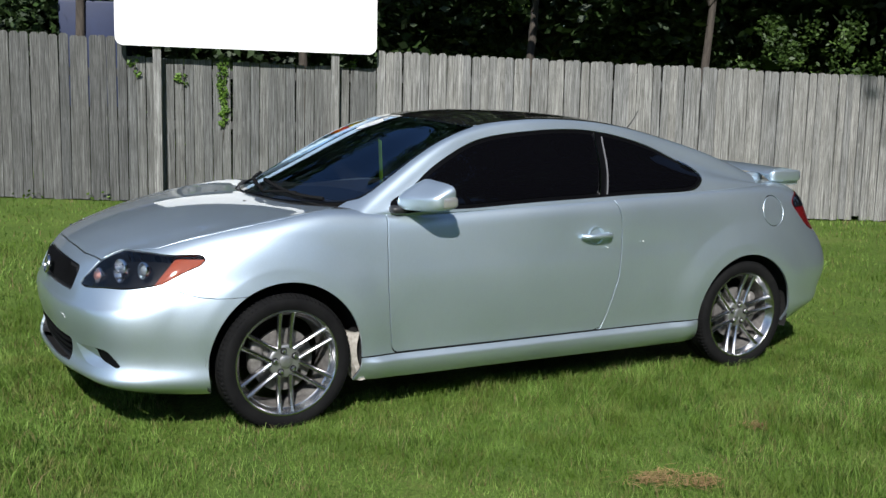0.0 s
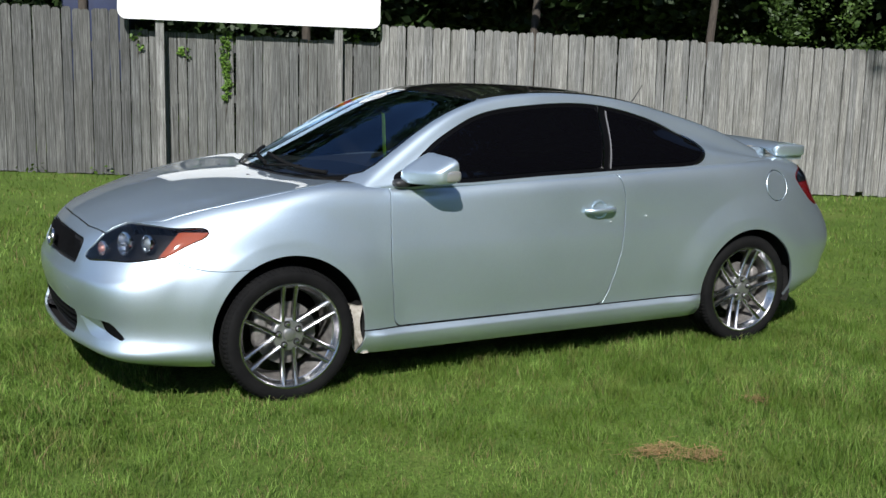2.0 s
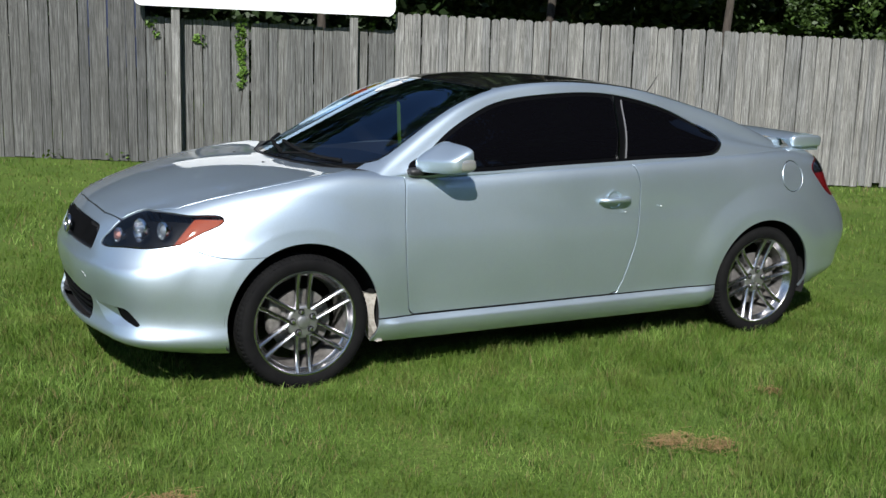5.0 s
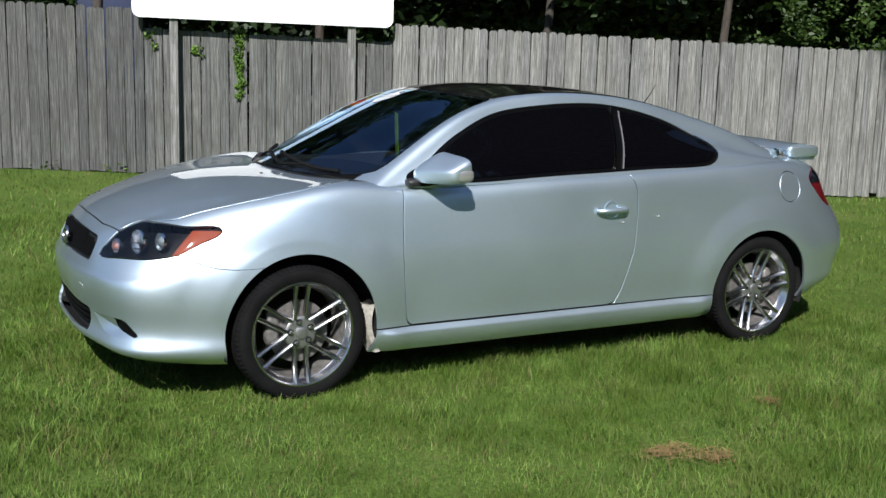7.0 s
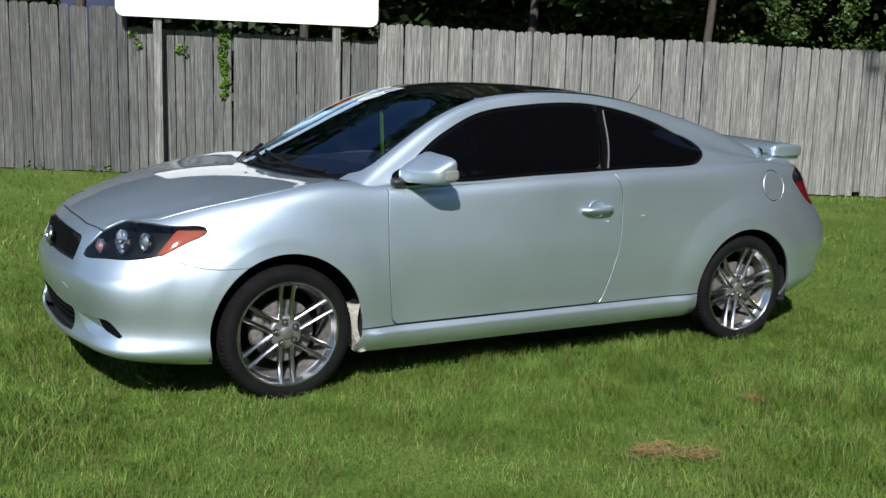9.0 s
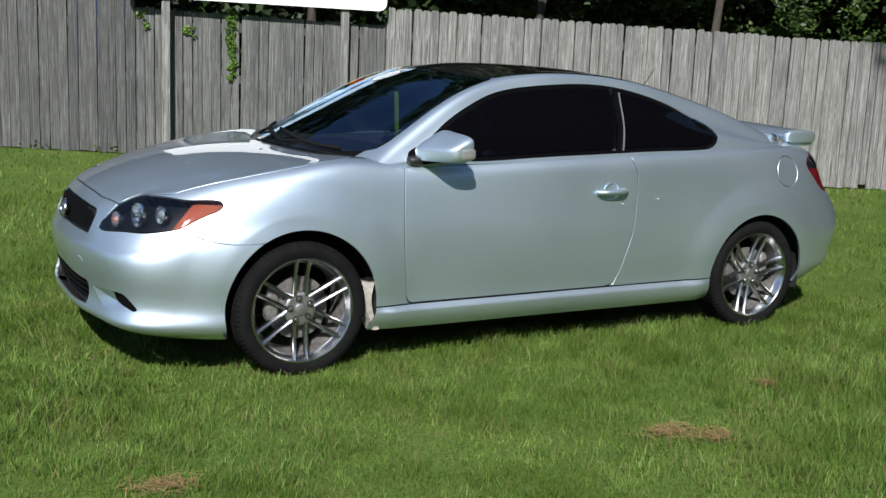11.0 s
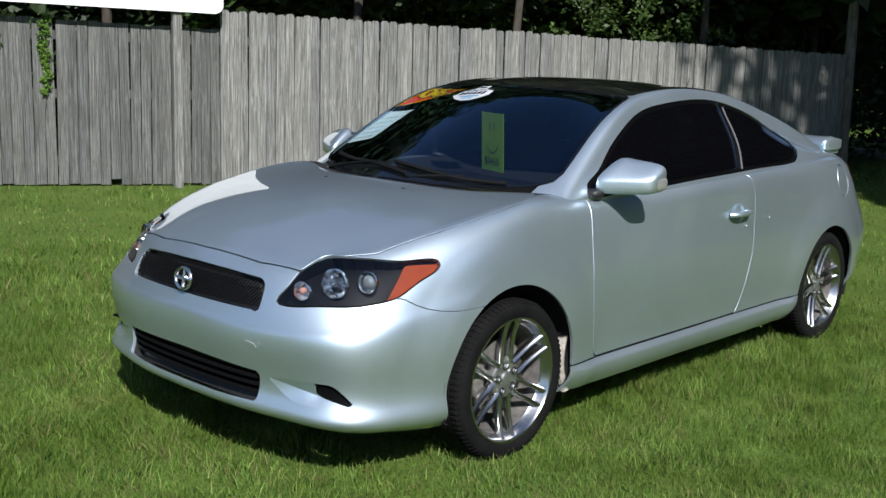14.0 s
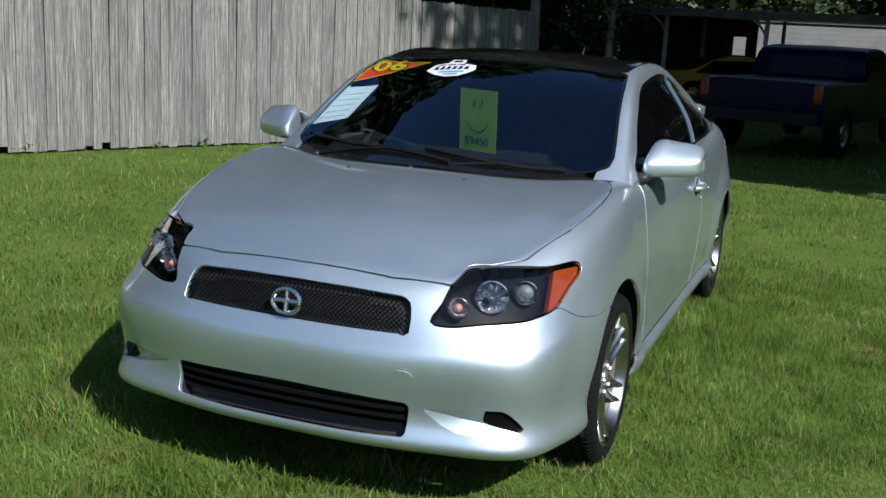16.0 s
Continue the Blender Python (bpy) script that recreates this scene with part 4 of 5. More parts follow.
def spoke(ang, off):
    """One of the twelve spokes: a tapered bar from the hub to the rim, raised in the middle of its width."""
    rows = []
    for w in np.linspace(0, 1, 9):
        r = 0.058 + (0.222 - 0.058) * w
        c = off * (0.0255 + 0.0030 * w)
        hw = 0.0121 - 0.0020 * math.sin(math.pi * min(1, 1.1 * w)) + 0.004 * max(0, 0.25 - w)
        y = -0.064 - 0.028 * w + 0.009 * math.sin(math.pi * w)
        sec = [(-hw, 0.022), (-hw, 0.012), (-hw * 0.90, 0.006), (-hw * 0.66, 0.0015), (-hw * 0.3, -0.0025), (0, -0.0040), (hw * 0.3, -0.0025), (hw * 0.66, 0.0015), (hw * 0.90, 0.006), (hw, 0.012), (hw, 0.022)]
        rows.append([(r, y + b, c + a) for a, b in sec])
    v, f = sheet(np.array(rows), True)
    ca, sa = math.cos(ang), math.sin(ang)
    return np.stack([v[:, 0] * ca - v[:, 2] * sa, v[:, 1], v[:, 0] * sa + v[:, 2] * ca], -1), f


def sized(m):
    """Larger rims and a little less tyre."""
    v = m[0].copy()
    r = np.hypot(v[:, 0], v[:, 2])
    q = np.where(r < 0.23, 1.045, (0.2404 + 0.8024 * (r - 0.23)) / np.maximum(r, 1e-6))
    return v * np.stack([q, np.ones_like(q), q], -1), m[1]


def wheel(x, s, turn):
    k = Matrix.Translation((x, 0.752 * s, 0.300)) @ Matrix.Diagonal((1, -s, 1, 1)) @ pose(0, 0, 0, 0, -turn, 0)
    w = tagged(new("wheel"), "bright alloy wheel with worn black tyre")
    w.parent = car
    piece("tyre", *moved(sized(lathe(tyre_p, 96)), k), RUBBER, w, "black tyre with dusty sidewall")
    piece("rim", *moved(sized(lathe(rim_p[:7], 72)), k), ALLOY, w)
    piece("barrel", *moved(sized(lathe(rim_p[6:], 72)), k), STEEL, w, "dull inner barrel of the wheel")
    lug = np.array([(0.2985, -0.0985, -0.0065), (0.3125, -0.0800, -0.0075), (0.3145, -0.0560, -0.0075), (0.2985, -0.0985, 0.0030), (0.3125, -0.0800, 0.0040), (0.3145, -0.0560, 0.0050), (0.290, -0.080, -0.0075), (0.290, -0.080, 0.0050)])
    lf = [(0, 3, 4, 1), (1, 4, 5, 2), (0, 1, 2, 6), (3, 7, 5, 4), (0, 6, 7, 3)]
    ring = []
    for n in range(84):
        a = 2 * math.pi * n / 84
        ring.append((np.stack([lug[:, 0] * math.cos(a) - lug[:, 2] * math.sin(a), lug[:, 1], lug[:, 0] * math.sin(a) + lug[:, 2] * math.cos(a)], -1), lf))
    tagged(piece("tread", *moved(sized(joined(*ring)), k), RUBBER, w, "", False), kind="stuff")
    for n in range(6):
        for off in (-1, 1):
            piece("spoke", *moved(sized(spoke(radians(90 + 60 * n), off)), k), ALLOY, w)
    hub = lathe([(0.0, -0.072), (0.018, -0.072), (0.026, -0.069), (0.029, -0.062), (0.040, -0.060), (0.060, -0.062), (0.068, -0.061), (0.074, -0.057), (0.076, -0.050), (0.076, -0.02)], 48)
    piece("hub", *moved(hub, k), SATIN, w)
    for n in range(5):
        a = radians(100 + 72 * n)
        # flat near-black disc round each nut, for the shade in its recess
        seat_n = lathe([(0.0155, -0.0640), (0.0140, -0.0630), (0.0, -0.0625)], 16)
        piece("nut_shade_disc", *moved(seat_n, k @ Matrix.Translation((0.050 * math.cos(a), 0, 0.050 * math.sin(a)))), WELL, w)
        nut = lathe([(0.0, -0.078), (0.007, -0.078), (0.0105, -0.074), (0.0115, -0.056)], 6)
        piece("wheel_nut", *moved(nut, k @ Matrix.Translation((0.050 * math.cos(a), 0, 0.050 * math.sin(a)))), CHROME, w)
    disc = lathe([(0.07, -0.022), (0.142, -0.022), (0.142, -0.004), (0.07, -0.004)], 48)
    piece("brake_disc", *moved(disc, k), STEEL, w)
    cal = ellipsoid(-0.125, -0.010, 0.02, 0.034, 0.034, 0.085, 3, 18, 12)
    piece("brake_caliper", *moved(cal, Matrix.Translation((x, 0.752 * s, 0.305)) @ Matrix.Diagonal((1 if x < 1 else -1, -s, 1, 1))), STEEL, w, "grey brake caliper")


for s in (-1, 1):
    wheel(0.0, s, 0)
    wheel(2.70, s, -16)
    # wheel wells
    for x0, z0, r in ((0.0, 0.31, 0.368), (2.70, 0.30, 0.359)):
        a = np.linspace(radians(-22), radians(202), 40)
        g = np.array([[(x0 + r * math.cos(w), s * y, max(0.205, z0 + r * math.sin(w))) for y in (0.50, 0.70, 0.838)] for w in a])
        piece("wheel_well", *sheet(g), WELL, car, "dark wheel well liner")
        c = np.array([[(x0 + q * r * math.cos(w), s * 0.50, max(0.205, z0 + q * r * math.sin(w))) for q in (0.02, 1.0)] for w in a])
        piece("wheel_well_back", *sheet(c), WELL, car)
# torn liner behind the front wheel
g = []
rng = random.Random(4)
for k in range(12):
    z = 0.180 + 0.230 * k / 11
    xw = 0.375 - 0.035 * math.sin(math.pi * k / 11 * 0.9) - 0.02 * k / 11
    g.append([(xw - 0.030 + rng.uniform(-0.006, 0.006) - 0.010 * (k > 5), -0.775 + rng.uniform(-0.005, 0.005), z), (xw - 0.012, -0.822 + rng.uniform(-0.004, 0.004), z + rng.uniform(-0.004, 0.004)), (xw + 0.012, -0.828, z)])
piece("torn_liner", *rimmed(*sheet(np.array(g)), 0.006), LINER, car, "torn pale grey wheel liner flap")
# underside
bm = bmesh.new()
box(bm, -0.70, 3.30, -0.50, 0.50, 0.20, 0.30, 0.03)
part("underbody", bm, WELL, car)

# -- wipers, nozzles --
SCREEN_BVH = BVHTree.FromPolygons([v.co.copy() for v in ws.data.vertices], [tuple(p.vertices) for p in ws.data.polygons])


def on_screen(x, y, lift=0.0):
    """The point of the windscreen over (x, y), lifted along its normal."""
    p, n, _, _ = SCREEN_BVH.ray_cast(Vector((x, y, 2.0)), Vector((0, 0, -1)))
    if p is None:
        p, n, _, _ = SCREEN_BVH.find_nearest(Vector((x, y, 0.96 + 0.42 * (x - 0.08))))
    n = n if n.z > 0 else -n
    return np.array(p + n * lift)


for name_w, pts in (("driver", [(0.195, 0.0), (0.190, -0.16), (0.225, -0.36), (0.295, -0.53)]), ("passenger", [(0.36, 0.54), (0.245, 0.31), (0.17, 0.08), (0.137, -0.12)])):
    blade = [on_screen(x, y, 0.012) for x, y in pts]
    base = np.array(((0.095, 0.02, 0.962) if name_w == "driver" else (0.245, 0.50, 0.958)))
    wiper = piece("wiper", *tube(blade, 0.0095, 6), RUBBER, car, "black windscreen wiper")
    piece("wiper_arm", *tube([base, (base + blade[2]) / 2 + (0, 0, 0.012), blade[2] + (0, 0, 0.010)], 0.009, 6, 0.6), RUBBER, wiper)
    piece("wiper_pivot", *ellipsoid(*base, 0.018, 0.018, 0.012, 2, 12, 8), BLACK, wiper)
for y in (-0.235, 0.235):
    piece("washer_nozzle", *ellipsoid(0.005, y, 0.951, 0.011, 0.009, 0.007, 2.5, 12, 8), BLACK, car, "black washer nozzle")

# -- dashboard, seats and papers inside --
dash = tagged(new("dashboard"), "dark dashboard seen through the windscreen")
dash.parent = car
v, f = ellipsoid(0.52, 0, 0.90, 0.32, 0.62, 0.055, 3, 40, 14)
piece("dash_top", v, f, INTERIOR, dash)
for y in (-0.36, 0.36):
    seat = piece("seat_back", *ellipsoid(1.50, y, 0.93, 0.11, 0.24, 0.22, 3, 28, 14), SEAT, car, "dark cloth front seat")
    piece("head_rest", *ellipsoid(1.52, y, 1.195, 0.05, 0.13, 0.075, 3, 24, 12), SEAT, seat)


def film_on(poly, lift):
    """A thin sheet laid on the windscreen inside a plan outline (x, y)."""
    p = np.array(poly, float)
    edge = np.concatenate([a + (b - a) * np.linspace(0, 1, 9)[:-1, None] for a, b in zip(p, np.roll(p, -1, 0))]) if len(p) < 6 else p
    c, n = p.mean(0), len(edge)
    v = [on_screen(*c, lift)] + [on_screen(*(c + (q - c) * k / 5), lift) for k in range(1, 6) for q in edge]
    f = [(0, 1 + k, 1 + (k + 1) % n) for k in range(n)]
    for r in range(4):
        f += [(1 + r * n + k, 1 + (r + 1) * n + k, 1 + (r + 1) * n + (k + 1) % n, 1 + r * n + (k + 1) % n) for k in range(n)]
    return np.array(v), f


def decal(name, poly, material, label, lift):
    """A flat piece of film or paper lying on the windscreen, cut to a plan outline (x, y)."""
    ob = tagged(piece(name, *film_on(poly, lift), material, None, "", False), label, "paper" if "paper" in name else "sticker")
    ob.matrix_world = ROLL
    return ob


def lettering(text, material, parent, centre, right, up, size, lift, name="lettering", thick=0.0):
    """Built-in letters laid on the windscreen: centre, the way to the right and the way up are given in plan (x, y)."""
    c = bpy.data.curves.new(name, "FONT")
    c.body, c.size, c.align_x, c.align_y, c.resolution_u, c.offset = text, 1.0, "CENTER", "CENTER", 3, thick
    tmp = bpy.data.objects.new(name, c)
    scene.collection.objects.link(tmp)
    me = bpy.data.meshes.new_from_object(tmp.evaluated_get(bpy.context.evaluated_depsgraph_get()))
    bpy.data.objects.remove(tmp)
    for v in me.vertices:
        x = centre[0] + size * (v.co.x * right[0] + v.co.y * up[0])
        y = centre[1] + size * (v.co.x * right[1] + v.co.y * up[1])
        v.co = on_screen(x, y, lift)
    me.materials.clear()
    me.materials.append(material)
    ob = new(name, me)
    ob.parent = parent
    return ob


TRI = [(0.775, 0.624), (1.035, 0.582), (0.968, 0.305)]
big = decal("year_sticker", TRI, STICKYELLOW, "red and yellow three-cornered year sticker on the windscreen", -0.0034)
ctr = np.mean(TRI, 0)
inner = [tuple(ctr + (np.array(p) - ctr) * 0.88) for p in TRI]
piece("red_field", *film_on(inner, -0.0026), STICKRED, big, "red field", False)
lettering("06", STICKNAVY, big, (0.945, 0.500), (0.10, -1.0), (1.0, 0.10), 0.160, -0.0022, "digit_outline", 0.075)
lettering("06", STICKYELLOW, big, (0.945, 0.500), (0.10, -1.0), (1.0, 0.10), 0.160, -0.0014, "digits", 0.030)
SHIELD = [(0.842, 0.280), (0.905, 0.252), (0.915, 0.205), (0.962, 0.192), (0.955, 0.128), (0.905, 0.122), (0.885, 0.060), (0.835, 0.045), (0.800, 0.070), (0.772, 0.105), (0.768, 0.165), (0.795, 0.225)]
shield = decal("shop_sticker", SHIELD, STICKWHITE, "white and blue shield-shaped sticker on the windscreen", 0.003)


def bar_on(x0, x1, y0, y1, material):
    poly = np.array([(x0, y0), (x1, y0 + 0.004), (x1, y1), (x0, y1 + 0.004)])
    piece("bar", *film_on(poly, 0.005), material, shield, "", False)


for k in range(6):
    bar_on(0.838, 0.872, 0.082 + 0.028 * k, 0.100 + 0.028 * k, STICKNAVY)
for k in range(3):
    bar_on(0.885, 0.895, 0.110 + 0.045 * k, 0.148 + 0.045 * k, STICKNAVY)
bar_on(0.805, 0.822, 0.090, 0.205, STICKBLUE)
bar_on(0.783, 0.795, 0.110, 0.175, STICKBLUE)
bar_on(0.922, 0.942, 0.138, 0.180, STICKNAVY)
card = tagged(new("price_sheet"), "bright green price sheet hanging behind the windscreen", "paper")
CM = Matrix.Translation((0.850, 0.024, 1.093)) @ pose(0, 0, 0, 3, 0, -111)
card.matrix_world = ROLL @ CM
v, f = sheet(np.array([[(x, 0.0008 * math.sin(6 * z + 3 * x), z) for z in np.linspace(-0.137, 0.137, 9)] for x in np.linspace(-0.107, 0.107, 5)]))
piece("sheet", *rimmed(v, f, 0.001), GREENPAPER, card)


def ribbon(points, width):
    """A flat stroke of a pen on the card, along points (x, z)."""
    p = np.array(points, float)
    t = np.gradient(p, axis=0)
    t /= np.linalg.norm(t, axis=1, keepdims=True)
    n = np.stack([-t[:, 1], t[:, 0]], -1) * width / 2
    g = np.stack([p + n, p - n], 1)
    return sheet(np.stack([g[..., 0], np.full(g.shape[:2], -0.0022), g[..., 1]], -1))


piece("smile", *ribbon([(0.066 * math.sin(a), 0.020 - 0.070 * math.cos(a)) for a in np.linspace(-1.15, 1.15, 15)], 0.0042), INK, card, "hand-drawn smile")
for x in (-0.020, 0.022):
    piece("eye", *ribbon([(x, 0.058), (x, 0.075), (x, 0.092)], 0.0060), INK, card)
c = bpy.data.curves.new("price", "FONT")
c.body, c.size, c.align_x, c.align_y, c.resolution_u, c.offset = "$9450", 0.056, "CENTER", "CENTER", 3, -0.0004
tmp = bpy.data.objects.new("price", c)
scene.collection.objects.link(tmp)
me = bpy.data.meshes.new_from_object(tmp.evaluated_get(bpy.context.evaluated_depsgraph_get()))
bpy.data.objects.remove(tmp)
me.materials.clear()
me.materials.append(INK)
tx = new("price", me)
tx.parent = card
tx.matrix_local = Matrix.Translation((-0.004, -0.0022, -0.092)) @ pose(0, 0, 0, 90)
FORM = [(0.495, 0.665), (0.750, 0.628), (0.775, 0.481), (0.521, 0.508)]
form = decal("paper_form", FORM, PAPER, "white printed form behind the windscreen", -0.010)
for k in range(5):
    w = 0.12 + 0.16 * k
    a, b2 = np.array(FORM[0]) * (1 - w) + np.array(FORM[1]) * w, np.array(FORM[3]) * (1 - w) + np.array(FORM[2]) * w
    piece("printed_line", *tube([on_screen(*(a * 0.88 + b2 * 0.12), -0.0092), on_screen(*(a * 0.2 + b2 * 0.8), -0.0092)], 0.0009, 4), GREYINK, form)

# panel added to stop light leaking in at the rear of the cabin
bm = bmesh.new()
box(bm, 2.20, 2.26, -0.58, 0.58, 0.55, 1.24, 0.02)
part("rear_seat_back", bm, INTERIOR, car, "dark panel added to stop light coming through the cabin")

# -- aerial and small marks on the paint --
piece("aerial", *tube([(2.45, 0, 1.270), (2.50, 0, 1.315), (2.565, 0, 1.405)], 0.0045, 8, 0.5), BLACK, car, "short black roof aerial")
for x, y, z, r in ((1.947, -0.866, 0.755, 0.0034), (1.722, -0.862, 0.733, 0.003)):
    piece("paint_chip", *ellipsoid(x, y, z, r * 1.6, 0.003, r, 2, 10, 6), STICKWHITE, car, "small white paint chip")
piece("scratch", *tube([(-0.8795, -0.382, 0.508), (-0.876, -0.405, 0.507), (-0.870, -0.420, 0.499), (-0.869, -0.426, 0.490)], 0.0007, 6, 0.5), STICKWHITE, car, "short pale scratch in the paint")

# ---- fence, sign and vine ----
FM = Matrix(((FDIR.x, -FIN.x, 0, FENCE.x), (FDIR.y, -FIN.y, 0, FENCE.y), (0, 0, 1, 0), (0, 0, 0, 1)))
fence = tagged(new("fence"), "weathered grey wooden privacy fence of upright boards", "fence")
fence.matrix_world = FM


def board_mesh(w, h, ears, seed, wood):
    """An upright picket, a little cupped and uneven, with its top corners cut off or left square."""
    r = random.Random(seed)
    e = 0.024 if ears else 0.003
    shape = [(-w / 2, 0), (-w / 2 + r.uniform(-.002, .002), h * 0.5), (-w / 2, h - e), (-w / 2 + e * 0.9, h), (w / 2 - e * 0.9, h + r.uniform(-0.004, 0.004)), (w / 2, h - e), (w / 2 + r.uniform(-.002, .002), h * 0.5), (w / 2, 0)]
    n = len(shape)
    v = [(x, -0.009, z) for x, z in shape] + [(x * 0.985, -0.0105, z) for x, z in shape] + [(x, 0.009, z) for x, z in shape]
    f = [tuple(range(n, 2 * n))]
    for k in range(n):
        j = (k + 1) % n
        f += [(k, j, n + j, n + k), (2 * n + j, j, k, 2 * n + k)]
    f.append(tuple(range(3 * n - 1, 2 * n - 1, -1)))
    return mesh("board", np.array(v), f, wood, False)


EARED = [board_mesh(0.0985, 1.85, True, k, WOOD) for k in range(6)]
DARKER = [board_mesh(0.0982, 1.85, True, k, WOODDARK) for k in range(6)]
SQUARE = [board_mesh(0.0980, 1.64, False, 20 + k, WOODOLD) for k in range(5)]
rng = random.Random(11)
s = -2.2
while s < 13.62:
    old = 1.36 < s < 4.19
    me = rng.choice(SQUARE if old else DARKER if s < 1.4 else EARED)
    b = new("board", me)
    b.parent = fence
    p = FM @ Vector((s, 0, 0))
    low_z = 0.205 - 0.0259 * (p.x + 0.21) - 0.01
    base = low_z + 0.020 + rng.uniform(-0.009, 0.009)
    if rng.random() < 0.03:
        base += rng.uniform(0.03, 0.09)
    tall = 1.64 if old else 1.845 + 0.0045 * max(0, s - 5)
    b.matrix_local = Matrix.LocRotScale((s, rng.uniform(-0.004, 0.004), base), Euler((rng.uniform(-0.003, 0.003), rng.uniform(-0.008, 0.008), rng.uniform(-0.03, 0.03))), (rng.uniform(0.985, 1.01), 1, (low_z + tall + rng.uniform(-0.012, 0.012) - base) / (1.64 if old else 1.85)))
    s += 0.1025 + rng.choice((-0.0008, 0.0002, 0.0008, 0.0015, 0.004))
for z in (0.38, 1.05, 1.62):
    bm = bmesh.new()
    box(bm, -2.3, 13.60, 0.012, 0.050, z - 0.045, z + 0.045, 0.004)
    part("fence_rail", bm, WOODDARK, fence, smooth=False)
for k in range(7):
    bm = bmesh.new()
    x = -1.9 + 2.55 * k
    box(bm, x - 0.045, x + 0.045, 0.055, 0.145, -0.3, 1.62, 0.006)
    part("fence_post", bm, WOOD, fence, smooth=False)

sign = tagged(new("sign"), "blank white sign board on two wooden posts", "sign")
sign.matrix_world = FM
pts = []
for cx, cz, a0 in ((4.155 - 0.09, 1.885 + 0.09, -90), (4.155 - 0.09, 2.83 - 0.09, 0), (1.275 + 0.09, 2.85 - 0.09, 90), (1.275 + 0.09, 1.915 + 0.09, 180)):
    pts += [(cx + 0.09 * math.cos(radians(a0 + 15 * k)), cz + 0.09 * math.sin(radians(a0 + 15 * k))) for k in range(7)]
n = len(pts)
v = [(x, -0.225, z) for x, z in pts] + [(x, -0.190, z) for x, z in pts]
f = [tuple(range(n)), tuple(range(2 * n - 1, n - 1, -1))] + [(k, n + k, n + (k + 1) % n, (k + 1) % n) for k in range(n)]
piece("panel", np.array(v), f, WHITE, sign, "white sign panel with rounded corners", False)
for x in (1.715, 3.69):
    bm = bmesh.new()
    box(bm, x - 0.045, x + 0.045, -0.188, -0.098, -0.35, 2.7, 0.006)
    part("post", bm, WOOD, sign, "grey timber post", False)


def bulk(name, v, f, material, parent=None):
    """A mesh of very many faces of one size."""
    v, f = np.asarray(v, np.float32).reshape(-1, 3), np.asarray(f, np.int32)
    me = bpy.data.meshes.new(name)
    k = f.shape[1]
    me.vertices.add(len(v))
    me.vertices.foreach_set("co", v.ravel())
    me.loops.add(f.size)
    me.loops.foreach_set("vertex_index", f.ravel())
    me.polygons.add(len(f))
    me.polygons.foreach_set("loop_start", np.arange(0, f.size, k, dtype=np.int32))
    me.materials.append(material)
    me.update(calc_edges=True)
    me.validate()
    ob = new(name, me)
    ob.parent = parent
    return ob


R = np.random.RandomState(5)


def leaves(centers, size, tilt=1.0, r=R):
    """Pointed leaves, one four-cornered blade at each centre, turned at random."""
    c = np.asarray(centers, float)
    n = len(c)
    a = r.normal(size=(n, 3)) * (1, 1, 0.55 * tilt)
    a /= np.linalg.norm(a, axis=1, keepdims=True)
    b = np.cross(a, r.normal(size=(n, 3)))
    b /= np.linalg.norm(b, axis=1, keepdims=True)
    s = (size * r.uniform(0.6, 1.3, n))[:, None]
    v = np.stack([c - a * s * 0.5, c + b * s * 0.28, c + a * s * 0.55, c - b * s * 0.28], 1)
    return v.reshape(-1, 3), np.arange(4 * n).reshape(-1, 4)


def clumps(n, spots, spread, r=R):
    """n points gathered about the spots, with gaps between them."""
    k = r.randint(0, len(spots), n)
    p = r.normal(size=(n, 3))
    p /= np.maximum(1.0, np.linalg.norm(p, axis=1, keepdims=True) / 1.6)
    return np.asarray(spots)[k] + p * spread


def tree(x, y, height, trunk_r, crown_z, crown_r, n, leaf, label, bark, lean=(0, 0), spots=26, seed=1, leafmat=None):
    r = np.random.RandomState(seed)
    z0 = float(ground_z(x, y)) - 0.1
    t = tagged(new("tree"), label, "tree")
    top = np.array((x + lean[0], y + lean[1], height * 0.92))
    mid = np.array((x + lean[0] * 0.35 + 0.1, y + lean[1] * 0.35, height * 0.4))
    wood = [tube([(x, y, z0), (x + 0.02, y, z0 + 0.5), mid, top], trunk_r, 12, 0.25, 8)]
    sp = []
    for k in range(spots):
        w = r.uniform(0, 2 * math.pi)
        q = r.uniform(0.15, 1.0) ** 0.6 * crown_r
        zz = crown_z + (height - crown_z) * r.uniform(0, 1)
        q *= math.sin(math.pi * min(0.97, 0.18 + 0.80 * (zz - crown_z) / (height - crown_z))) ** 0.6
        sp.append((x + lean[0] * 0.6 + q * math.cos(w), y + lean[1] * 0.6 + q * math.sin(w), zz))
        if k % 2 == 0:
            root = np.array((x + lean[0] * 0.4, y + lean[1] * 0.4, max(crown_z * 0.75, zz - 0.5 * q - 0.6)))
            wood.append(tube([root, (root + np.array(sp[-1])) / 2 + (0, 0, 0.25), sp[-1]], trunk_r * 0.30, 6, 0.3, 4))
    piece("trunk", *joined(*wood), bark, t, "", True)
    bulk("crown", *leaves(clumps(n, sp, crown_r * 0.26, r), leaf, 1.0, r), leafmat or LEAF, t)
    return t


def behind(s, d, z=0.0):
    """A point s along the fence and d behind it."""
    p = FENCE + FDIR * s - FIN * d
    return p.x, p.y, z


